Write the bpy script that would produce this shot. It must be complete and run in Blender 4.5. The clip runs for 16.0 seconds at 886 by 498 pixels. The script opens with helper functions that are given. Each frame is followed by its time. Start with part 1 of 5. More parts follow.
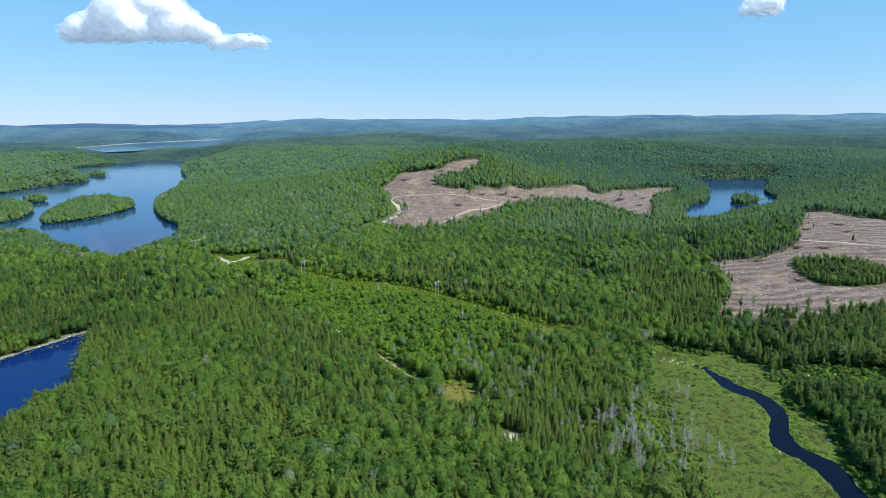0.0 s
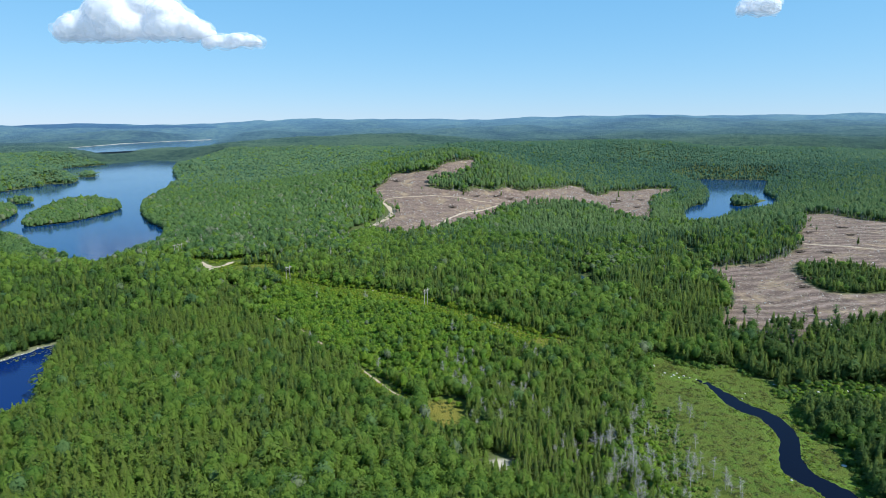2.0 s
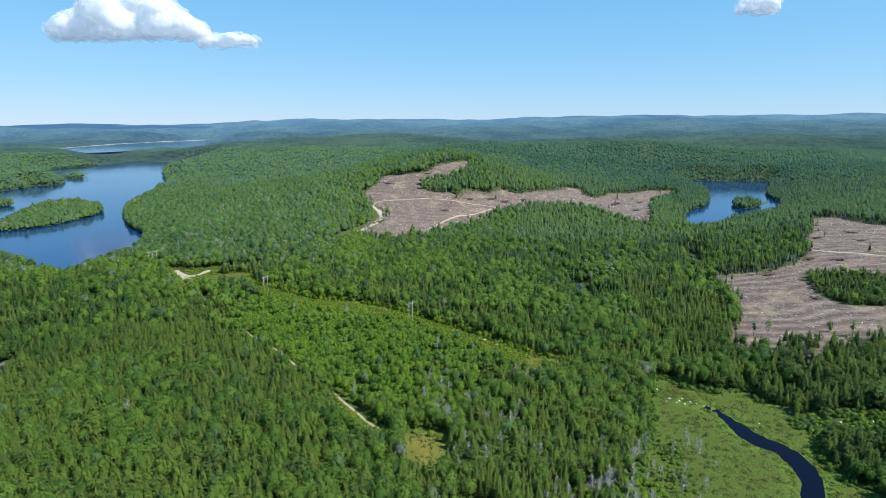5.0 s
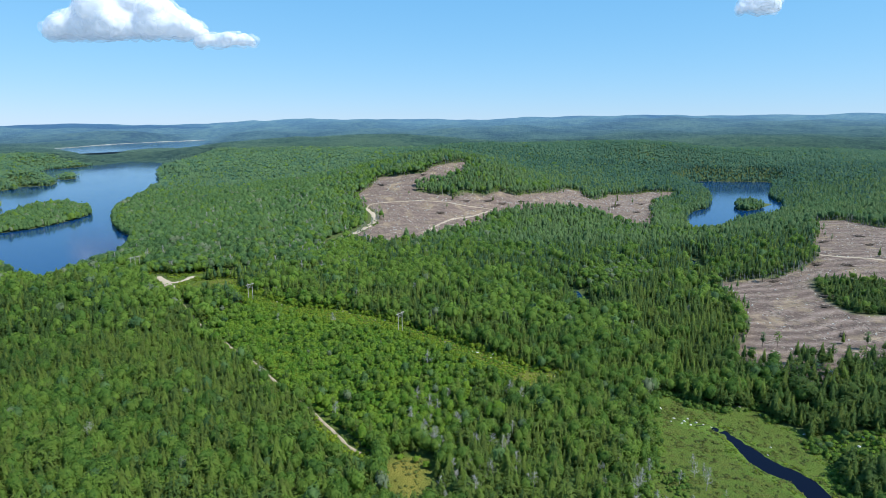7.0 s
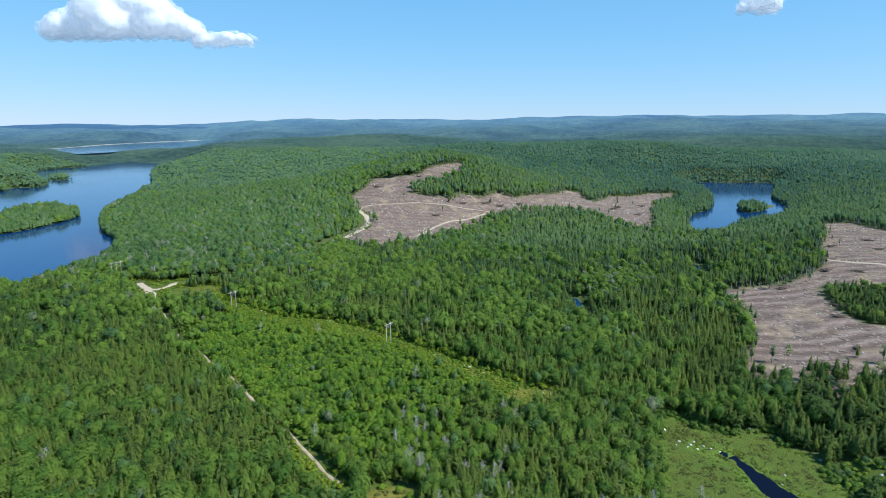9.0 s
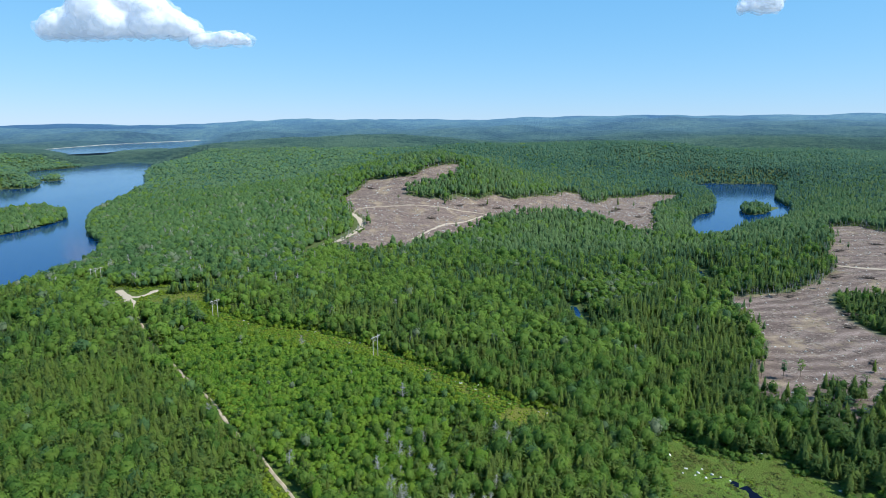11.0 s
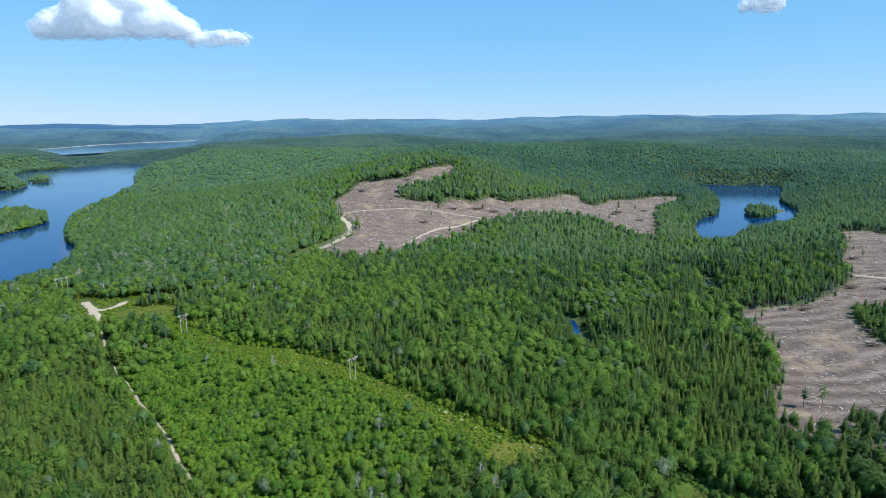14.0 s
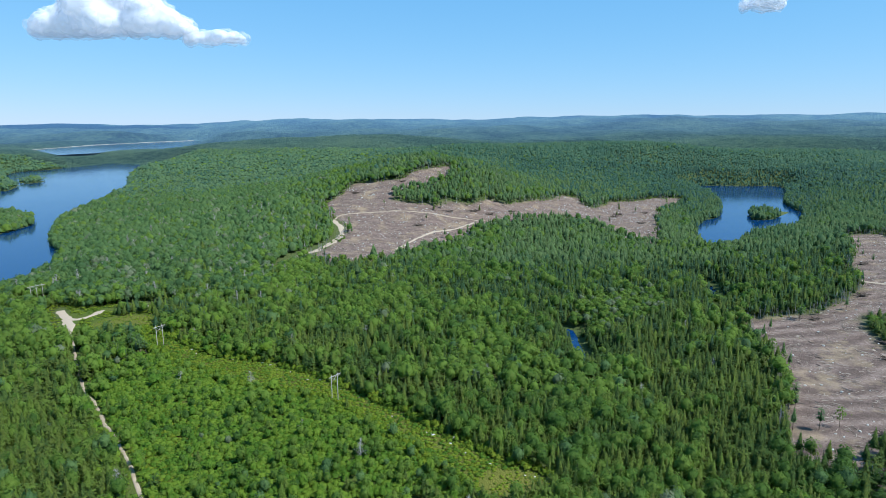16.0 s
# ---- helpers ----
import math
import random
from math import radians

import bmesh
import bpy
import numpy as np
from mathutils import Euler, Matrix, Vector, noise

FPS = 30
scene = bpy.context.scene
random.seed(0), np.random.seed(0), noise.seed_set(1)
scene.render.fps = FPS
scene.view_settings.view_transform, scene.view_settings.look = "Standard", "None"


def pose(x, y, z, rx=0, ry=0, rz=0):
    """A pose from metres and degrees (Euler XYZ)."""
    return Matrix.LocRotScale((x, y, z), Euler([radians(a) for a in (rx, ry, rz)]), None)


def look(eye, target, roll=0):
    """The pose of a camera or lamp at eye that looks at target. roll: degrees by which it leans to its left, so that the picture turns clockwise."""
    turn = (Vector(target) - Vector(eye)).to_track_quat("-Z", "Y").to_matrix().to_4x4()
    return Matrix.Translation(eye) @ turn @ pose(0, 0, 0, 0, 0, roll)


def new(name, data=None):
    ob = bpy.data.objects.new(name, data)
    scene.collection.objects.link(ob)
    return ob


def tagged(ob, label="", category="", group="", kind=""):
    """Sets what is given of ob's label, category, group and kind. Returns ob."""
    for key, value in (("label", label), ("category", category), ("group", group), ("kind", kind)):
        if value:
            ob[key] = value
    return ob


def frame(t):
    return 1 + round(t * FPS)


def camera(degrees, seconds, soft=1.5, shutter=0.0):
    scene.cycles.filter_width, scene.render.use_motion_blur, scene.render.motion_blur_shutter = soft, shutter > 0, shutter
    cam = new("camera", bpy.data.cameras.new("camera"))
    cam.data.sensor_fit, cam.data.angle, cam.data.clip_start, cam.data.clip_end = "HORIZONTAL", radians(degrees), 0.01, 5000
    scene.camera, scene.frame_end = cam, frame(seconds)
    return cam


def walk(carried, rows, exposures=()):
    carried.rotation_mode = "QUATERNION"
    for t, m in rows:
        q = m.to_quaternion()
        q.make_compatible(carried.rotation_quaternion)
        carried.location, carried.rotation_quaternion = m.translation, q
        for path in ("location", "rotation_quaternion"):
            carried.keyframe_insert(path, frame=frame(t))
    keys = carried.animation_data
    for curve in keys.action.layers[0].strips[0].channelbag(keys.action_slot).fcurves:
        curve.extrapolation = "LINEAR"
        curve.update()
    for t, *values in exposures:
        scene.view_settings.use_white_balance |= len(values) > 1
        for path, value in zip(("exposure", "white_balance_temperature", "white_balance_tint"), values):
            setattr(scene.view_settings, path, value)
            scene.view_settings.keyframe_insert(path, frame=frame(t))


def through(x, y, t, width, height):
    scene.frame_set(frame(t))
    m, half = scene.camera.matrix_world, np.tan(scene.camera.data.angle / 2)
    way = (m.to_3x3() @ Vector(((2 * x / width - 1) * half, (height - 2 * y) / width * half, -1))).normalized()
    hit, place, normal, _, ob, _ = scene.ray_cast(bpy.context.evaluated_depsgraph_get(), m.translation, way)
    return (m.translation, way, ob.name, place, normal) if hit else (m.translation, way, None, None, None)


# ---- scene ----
cam = camera(70.0, 16.0, 0.65)
ROWS = [
    (0.0, 0.0, 0.0, 161.0, -11.437, 0.2, 0.229),
    (1.0, 3.14, 12.57, 161.0, -11.442, 0.2, 0.069),
    (2.0, 6.28, 25.13, 161.0, -11.443, 0.2, -0.007),
    (3.0, 9.41, 37.64, 161.0, -11.438, 0.2, -0.089),
    (4.0, 12.53, 50.12, 161.0, -11.437, 0.2, -0.132),
    (6.5, 20.36, 81.45, 161.0, -11.43, 0.199, -0.167),
    (8.0, 25.02, 100.06, 161.0, -11.428, 0.199, -0.18),
    (9.0, 28.15, 112.58, 161.0, -11.425, 0.199, -0.185),
    (11.5, 36.06, 144.23, 161.0, -11.419, 0.2, -0.177),
    (13.0, 40.81, 163.21, 161.0, -11.424, 0.2, -0.155),
    (14.5, 45.53, 182.11, 161.0, -11.434, 0.2, -0.174),
    (16.0, 50.21, 200.82, 161.0, -11.437, 0.201, -0.168),
]
walk(cam, [(t, pose(x, y, z, 90 + pitch, lean, yaw)) for t, x, y, z, pitch, lean, yaw in ROWS],
     [(0.0, 0.5, 6120.0, 6.0), (3.0, 0.5, 6240.0, 6.0), (6.0, 0.5, 6100.0, 6.0), (13.0, 0.48, 5920.0, 6.0), (16.0, 0.46, 5870.0, 6.0)])

# ---- sky and sun ----
SUN_ELEVATION, SUN_AZIMUTH = 52.0, 112.0      # degrees; azimuth clockwise from +y
world = bpy.data.worlds.new("sky")
scene.world = world
world.use_nodes = True
wn = world.node_tree
sky = wn.nodes.new("ShaderNodeTexSky")
sky.sky_type = "NISHITA"
sky.sun_disc = False
sky.sun_elevation, sky.sun_rotation = radians(SUN_ELEVATION), radians(SUN_AZIMUTH)
sky.altitude, sky.air_density, sky.dust_density, sky.ozone_density = 1200, 1.0, 0.0, 2.5
split, merge = wn.nodes.new("ShaderNodeSeparateColor"), wn.nodes.new("ShaderNodeCombineColor")
wn.links.new(sky.outputs[0], split.inputs[0])
for k, (power, gain) in enumerate(((0.69, 0.605), (0.42, 1.394), (0.30, 2.36))):      # clear northern summer air: cyan above, milky at the horizon
    bend, lift = wn.nodes.new("ShaderNodeMath"), wn.nodes.new("ShaderNodeMath")
    bend.operation, lift.operation = "POWER", "MULTIPLY"
    bend.inputs[1].default_value, lift.inputs[1].default_value = power, gain
    wn.links.new(split.outputs[k], bend.inputs[0])
    wn.links.new(bend.outputs[0], lift.inputs[0])
    wn.links.new(lift.outputs[0], merge.inputs[k])
wn.links.new(merge.outputs[0], wn.nodes["Background"].inputs[0])
wn.nodes["Background"].inputs[1].default_value = 0.158
sun = new("sun", bpy.data.lights.new("sun", "SUN"))
sun.data.energy, sun.data.angle, sun.data.color = 5.0, radians(0.53), (1.0, 0.96, 0.86)
to_sun = Vector((math.sin(radians(SUN_AZIMUTH)) * math.cos(radians(SUN_ELEVATION)),
                 math.cos(radians(SUN_AZIMUTH)) * math.cos(radians(SUN_ELEVATION)), math.sin(radians(SUN_ELEVATION))))
sun.matrix_world = look(to_sun * 900, (0, 0, 0))


# ---- materials ----
def material(name, rough=0.8, spec=0.3):
    m = bpy.data.materials.new(name)
    m.use_nodes = True
    b = m.node_tree.nodes["Principled BSDF"]
    b.inputs["Roughness"].default_value = rough
    b.inputs["Specular IOR Level"].default_value = spec
    return m, m.node_tree, b


def node(nt, kind, **values):
    n = nt.nodes.new(kind)
    for k, v in values.items():
        if k in n.inputs:
            n.inputs[k].default_value = v
    return n


def noise_at(nt, scale, detail=4.0, rough=0.55, where=None, w=0.0):
    """World-size noise: the ground's own metres, about 1 / scale across."""
    if where is None:
        where = nt.nodes.new("ShaderNodeNewGeometry").outputs["Position"]
    n = node(nt, "ShaderNodeTexNoise", Scale=scale, Detail=detail, Roughness=rough)
    nt.links.new(where, n.inputs["Vector"])
    return n.outputs["Fac"]


def ramp(nt, fac, *stops):
    r = nt.nodes.new("ShaderNodeValToRGB")
    el = r.color_ramp.elements
    while len(el) < len(stops):
        el.new(0.5)
    for e, (p, c) in zip(el, stops):
        e.position, e.color = p, (*c, 1) if len(c) == 3 else c
    nt.links.new(fac, r.inputs[0])
    return r.outputs[0]


def mix(nt, fac, a, b, kind="MIX"):
    m = nt.nodes.new("ShaderNodeMix")
    m.data_type, m.blend_type = "RGBA", kind
    for sock, v in ((m.inputs[0], fac), (m.inputs[6], a), (m.inputs[7], b)):
        if isinstance(v, bpy.types.NodeSocket):
            nt.links.new(v, sock)
        else:
            sock.default_value = v if isinstance(v, (int, float)) else (*v, 1)
    return m.outputs[2]


def calc(nt, op, a, b=0.0, clamp=False):
    m = nt.nodes.new("ShaderNodeMath")
    m.operation, m.use_clamp = op, clamp
    for sock, v in zip(m.inputs, (a, b)):
        if isinstance(v, bpy.types.NodeSocket):
            nt.links.new(v, sock)
        else:
            sock.default_value = v
    return m.outputs[0]


def attribute(nt, name):
    a = nt.nodes.new("ShaderNodeAttribute")
    a.attribute_name = name
    return a.outputs["Fac"]


def bump(nt, b, height, strength, distance):
    n = node(nt, "ShaderNodeBump", Strength=strength, Distance=distance)
    nt.links.new(height, n.inputs["Height"])
    nt.links.new(n.outputs[0], b.inputs["Normal"])


def foliage(name, dark, mid, olive, light, through=0.25, rough=0.65):
    """Leaves: each tree has its own tone, with finer variation inside the crown; part of the light passes through."""
    m, nt, b = material(name, rough, 0.25)
    tone = calc(nt, "ADD", attribute(nt, "tone"), calc(nt, "MULTIPLY", calc(nt, "SUBTRACT", nt.nodes.new("ShaderNodeObjectInfo").outputs["Random"], 0.5), 0.5))
    fine = noise_at(nt, 1.3, 4.0, 0.75)
    broad = noise_at(nt, 0.012, 3.0)
    v = calc(nt, "ADD", calc(nt, "MULTIPLY", tone, 0.70), calc(nt, "ADD", calc(nt, "MULTIPLY", calc(nt, "SUBTRACT", fine, 0.37), 1.15), calc(nt, "MULTIPLY", calc(nt, "SUBTRACT", broad, 0.35), 0.5)), True)
    col = ramp(nt, v, (0.15, dark), (0.42, mid), (0.62, olive), (0.88, light))
    nt.links.new(col, b.inputs["Base Color"])
    bump(nt, b, noise_at(nt, 2.2, 3.0, 0.6), 0.8, 0.4)
    tr = nt.nodes.new("ShaderNodeBsdfTranslucent")
    nt.links.new(col, tr.inputs["Color"])
    ms = nt.nodes.new("ShaderNodeMixShader")
    ms.inputs[0].default_value = through
    nt.links.new(b.outputs[0], ms.inputs[1])
    nt.links.new(tr.outputs[0], ms.inputs[2])
    # gaps between the needles and leaves of a spray
    gap = nt.nodes.new("ShaderNodeMixShader")
    hole = calc(nt, "GREATER_THAN", noise_at(nt, 1.5, 2.0, 0.6), 0.56)
    nt.links.new(calc(nt, "MULTIPLY", hole, attribute(nt, "spray")), gap.inputs[0])
    nt.links.new(ms.outputs[0], gap.inputs[1])
    nt.links.new(nt.nodes.new("ShaderNodeBsdfTransparent").outputs[0], gap.inputs[2])
    nt.links.new(gap.outputs[0], nt.nodes["Material Output"].inputs["Surface"])
    return m


M_SPRUCE = foliage("spruce needles", (0.056, 0.104, 0.027), (0.090, 0.157, 0.031), (0.136, 0.175, 0.034), (0.158, 0.237, 0.037), 0.54)
# next two: needle colours with distance haze mixed in, stronger in the first
M_HAZE_SPRUCE = foliage("spruce needles in haze tint", (0.045, 0.108, 0.078), (0.060, 0.140, 0.093), (0.081, 0.156, 0.099), (0.097, 0.190, 0.106), 0.5)
M_PART_HAZE_SPRUCE = foliage("needles with some haze tint", (0.052, 0.111, 0.050), (0.078, 0.155, 0.060), (0.112, 0.171, 0.065), (0.132, 0.221, 0.070), 0.52)
M_LEAF = foliage("broad leaves", (0.066, 0.131, 0.024), (0.100, 0.194, 0.028), (0.140, 0.213, 0.033), (0.172, 0.276, 0.040), 0.58)
M_BIRCH = foliage("pale birch", (0.08, 0.13, 0.055), (0.115, 0.165, 0.075), (0.145, 0.18, 0.095), (0.175, 0.21, 0.12), 0.4)
# next two: leaf colours greyed and blued to paint in distance haze
M_PART_HAZE_LEAF = foliage("grey-green leaves with some haze tint", (0.062, 0.124, 0.044), (0.088, 0.172, 0.053), (0.113, 0.188, 0.062), (0.140, 0.236, 0.072), 0.52)
M_HAZE_LEAF = foliage("leaves in blue-green haze tint", (0.062, 0.122, 0.062), (0.088, 0.166, 0.076), (0.114, 0.182, 0.088), (0.140, 0.228, 0.100), 0.48)
M_YOUNG = foliage("young leaves", (0.090, 0.186, 0.020), (0.132, 0.258, 0.024), (0.176, 0.272, 0.028), (0.212, 0.325, 0.034), 0.6)
M_BUSH = foliage("shrub leaves", (0.104, 0.176, 0.014), (0.160, 0.252, 0.017), (0.212, 0.268, 0.020), (0.242, 0.318, 0.026), 0.54)
M_HEATH = foliage("bog heath", (0.104, 0.108, 0.028), (0.118, 0.142, 0.030), (0.142, 0.148, 0.034), (0.150, 0.188, 0.034), 0.40)


def distance_material():
    """Woods kilometres off, a backdrop: haze is painted in, as colour and blue glow that change with distance."""
    m, nt, b = material("distant woods with painted haze", 0.9, 0.1)
    far = nt.nodes.new("ShaderNodeSeparateXYZ")
    nt.links.new(nt.nodes.new("ShaderNodeNewGeometry").outputs["Position"], far.inputs[0])
    grain = noise_at(nt, 0.032, 8.0, 0.8)
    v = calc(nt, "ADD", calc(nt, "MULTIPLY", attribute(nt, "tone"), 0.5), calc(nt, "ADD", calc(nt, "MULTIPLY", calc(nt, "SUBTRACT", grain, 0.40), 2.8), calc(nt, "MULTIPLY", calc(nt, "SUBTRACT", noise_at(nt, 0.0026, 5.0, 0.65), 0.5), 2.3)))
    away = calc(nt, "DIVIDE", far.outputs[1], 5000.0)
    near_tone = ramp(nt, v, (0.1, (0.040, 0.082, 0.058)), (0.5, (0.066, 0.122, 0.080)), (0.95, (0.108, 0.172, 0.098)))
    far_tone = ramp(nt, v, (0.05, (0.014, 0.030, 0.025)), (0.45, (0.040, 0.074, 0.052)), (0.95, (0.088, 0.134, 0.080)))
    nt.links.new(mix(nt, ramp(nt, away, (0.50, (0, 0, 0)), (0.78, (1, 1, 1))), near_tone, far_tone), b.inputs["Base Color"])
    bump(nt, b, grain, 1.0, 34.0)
    # air haze put in as blue emission, stronger with distance
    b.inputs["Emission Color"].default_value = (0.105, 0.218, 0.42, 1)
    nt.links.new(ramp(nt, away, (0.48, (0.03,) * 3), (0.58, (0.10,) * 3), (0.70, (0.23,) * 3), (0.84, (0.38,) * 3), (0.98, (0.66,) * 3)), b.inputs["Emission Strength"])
    return m


M_DISTANCE = distance_material()


def plain_bark(name, a, b_, scale=3.0, rough=0.85):
    m, nt, b = material(name, rough, 0.2)
    n = noise_at(nt, scale, 5.0)
    nt.links.new(ramp(nt, n, (0.3, a), (0.7, b_)), b.inputs["Base Color"])
    bump(nt, b, n, 0.5, 0.03)
    return m


M_BARK = plain_bark("bark", (0.085, 0.065, 0.05), (0.20, 0.165, 0.13))
M_DEAD = plain_bark("weathered dead wood", (0.20, 0.19, 0.175), (0.40, 0.385, 0.36))
M_POLE = plain_bark("weathered pole wood", (0.30, 0.28, 0.25), (0.46, 0.43, 0.39))
M_GLAZE = plain_bark("glazed insulator", (0.16, 0.13, 0.11), (0.24, 0.20, 0.17), 4.0, 0.25)
M_LOG = plain_bark("cut logs and slash", (0.13, 0.10, 0.08), (0.48, 0.41, 0.345), 0.35)
M_DEBRIS = plain_bark("dark brush", (0.05, 0.04, 0.034), (0.13, 0.10, 0.08), 1.0)
M_ROCK = plain_bark("granite", (0.36, 0.345, 0.32), (0.58, 0.56, 0.52), 0.8)


def ground_material():
    m, nt, b = material("ground", 0.95, 0.15)
    big, mid, fine = noise_at(nt, 0.02, 5.0), noise_at(nt, 0.12, 5.0), noise_at(nt, 1.1, 6.0, 0.65)
    floor = mix(nt, fine, (0.052, 0.072, 0.022), (0.092, 0.112, 0.036))
    # slash left after felling: brown soil and litter in curving windrows
    geo = nt.nodes.new("ShaderNodeNewGeometry")
    row = node(nt, "ShaderNodeTexWave", Scale=0.0165, Distortion=20.0, Detail=4.0)
    row.inputs["Detail Scale"].default_value = 0.35
    row.bands_direction = "Y"
    nt.links.new(geo.outputs["Position"], row.inputs["Vector"])
    rows = calc(nt, "ADD", calc(nt, "MULTIPLY", calc(nt, "MULTIPLY", calc(nt, "SUBTRACT", row.outputs["Fac"], 0.45), attribute(nt, "rows")), 0.52), calc(nt, "ADD", calc(nt, "MULTIPLY", calc(nt, "SUBTRACT", fine, 0.17), 0.95), calc(nt, "MULTIPLY", calc(nt, "SUBTRACT", noise_at(nt, 0.3, 5.0, 0.7), 0.4), 0.8)))
    slash = ramp(nt, rows, (0.10, (0.075, 0.055, 0.046)), (0.40, (0.158, 0.113, 0.095)), (0.70, (0.270, 0.204, 0.174)), (1.0, (0.46, 0.375, 0.32)))
    slash = mix(nt, ramp(nt, noise_at(nt, 0.045, 5.0, 0.65), (0.52, (0, 0, 0)), (0.66, (0.7, 0.7, 0.7))), slash, mix(nt, fine, (0.24, 0.175, 0.11), (0.40, 0.31, 0.20)))
    slash = mix(nt, ramp(nt, mid, (0.46, (0, 0, 0)), (0.70, (0.8, 0.8, 0.8))), slash, (0.118, 0.086, 0.070))
    grass = mix(nt, ramp(nt, mid, (0.35, (0, 0, 0)), (0.65, (1, 1, 1))), (0.062, 0.106, 0.017), (0.094, 0.086, 0.022))
    grass = mix(nt, ramp(nt, big, (0.4, (0, 0, 0)), (0.6, (0.7, 0.7, 0.7))), grass, (0.090, 0.102, 0.022))
    grass = mix(nt, fine, grass, (0.068, 0.112, 0.014))
    lush = mix(nt, noise_at(nt, 0.7, 5.0, 0.7), (0.062, 0.118, 0.018), (0.150, 0.215, 0.032))
    grass = mix(nt, attribute(nt, "lush"), grass, lush)
    straw = mix(nt, fine, (0.150, 0.132, 0.024), (0.225, 0.190, 0.042))
    sand = mix(nt, fine, (0.40, 0.36, 0.30), (0.55, 0.50, 0.43))
    col = mix(nt, attribute(nt, "slash"), floor, slash)
    col = mix(nt, attribute(nt, "grass"), col, grass)
    col = mix(nt, attribute(nt, "straw"), col, straw)
    col = mix(nt, attribute(nt, "sand"), col, sand)
    nt.links.new(col, b.inputs["Base Color"])
    bump(nt, b, calc(nt, "ADD", fine, rows), 0.8, 0.6)
    return m


M_GROUND = ground_material()


def water_material(name, base, ripple):
    m, nt, b = material(name, 0.06, 0.14)
    b.inputs["Base Color"].default_value = (*base, 1)
    b.inputs["IOR"].default_value = 1.33
    streak = noise_at(nt, 0.006, 3.0)
    nt.links.new(calc(nt, "ADD", calc(nt, "MULTIPLY", streak, 0.10), 0.02), b.inputs["Roughness"])
    bump(nt, b, noise_at(nt, 0.45, 3.0), ripple, 0.5)
    return m


M_LAKE = water_material("lake water", (0.004, 0.030, 0.105), 0.11)
M_LAKE.node_tree.nodes["Principled BSDF"].inputs["Specular IOR Level"].default_value = 0.3
M_FAR_LAKE = water_material("far lake water", (0.01, 0.05, 0.13), 0.1)
M_FAR_LAKE.node_tree.nodes["Principled BSDF"].inputs["Specular IOR Level"].default_value = 0.6
M_STREAM = water_material("dark bog water", (0.003, 0.005, 0.014), 0.03)
M_STREAM.node_tree.nodes["Principled BSDF"].inputs["Specular IOR Level"].default_value = 0.06
M_POND = water_material("deep blue pond water", (0.003, 0.016, 0.085), 0.05)


def road_material():
    m, nt, b = material("gravel road", 0.95, 0.15)
    fine, mid = noise_at(nt, 1.5, 6.0), noise_at(nt, 0.15, 3.0)
    nt.links.new(mix(nt, mid, mix(nt, fine, (0.27, 0.205, 0.15), (0.43, 0.355, 0.275)), (0.39, 0.32, 0.25)), b.inputs["Base Color"])
    bump(nt, b, fine, 0.5, 0.1)
    return m


M_ROAD = road_material()
M_TRACK = plain_bark("sandy track", (0.24, 0.185, 0.135), (0.40, 0.32, 0.24), 0.25)
M_SAND = plain_bark("beach sand", (0.22, 0.22, 0.20), (0.50, 0.47, 0.42), 0.02)


def cloud_material(name, solid):
    """Sunlit vapour, with a faint glow added to lift its shaded side; a veil round it lets most of the sky through."""
    m, nt, b = material(name, 1.0, 0.0)
    b.inputs["Base Color"].default_value = (0.78, 0.78, 0.80, 1)
    # faint blue emission stands in for light scattered within the cloud
    b.inputs["Emission Color"].default_value, b.inputs["Emission Strength"].default_value = (0.70, 0.80, 0.97, 1), 0.15
    tr = nt.nodes.new("ShaderNodeBsdfTranslucent")
    tr.inputs[0].default_value = (0.95, 0.95, 0.97, 1)
    ms = nt.nodes.new("ShaderNodeMixShader")
    ms.inputs[0].default_value = 0.36
    nt.links.new(b.outputs[0], ms.inputs[1])
    nt.links.new(tr.outputs[0], ms.inputs[2])
    fade = nt.nodes.new("ShaderNodeMixShader")
    fade.inputs[0].default_value = 1 - solid
    nt.links.new(ms.outputs[0], fade.inputs[1])
    nt.links.new(nt.nodes.new("ShaderNodeBsdfTransparent").outputs[0], fade.inputs[2])
    if solid < 1:
        nt.links.new(fade.outputs[0], nt.nodes["Material Output"].inputs["Surface"])
    else:
        nt.links.new(ms.outputs[0], nt.nodes["Material Output"].inputs["Surface"])
    return m


M_CLOUD = cloud_material("cloud", 1.0)
M_VEILS = [cloud_material("cloud veil", q) for q in (0.5, 0.34, 0.2)]

# ---- the plan: hills (x, y, reach, height) and outlines (x, y) ----
HILLS_NEAR = [
    (-264, 432, 110, -18.0), (-120, 380, 100, 3.9), (-60, 330, 90, -4.1), (-20, 520, 120, -0.1), (-230, 660, 130, -3.3),
    (40, 680, 140, -0.6), (150, 520, 110, -1.5), (130, 350, 120, -15.4), (240, 420, 90, 5.2), (300, 640, 120, -6.0),
    (420, 740, 140, 11.5), (280, 860, 140, -11.5), (60, 980, 130, -11.9), (-110, 1030, 120, 14.0), (-40, 1150, 120, 9.7),
    (70, 1240, 130, 47.4), (190, 1090, 110, -8.7), (-250, 830, 140, 7.8), (-300, 1280, 170, 21.2), (0, 1390, 160, 34.3),
    (170, 1260, 120, -12.7), (440, 1200, 150, -12.8), (620, 1020, 170, 8.2), (620, 1400, 200, -7.6),
]
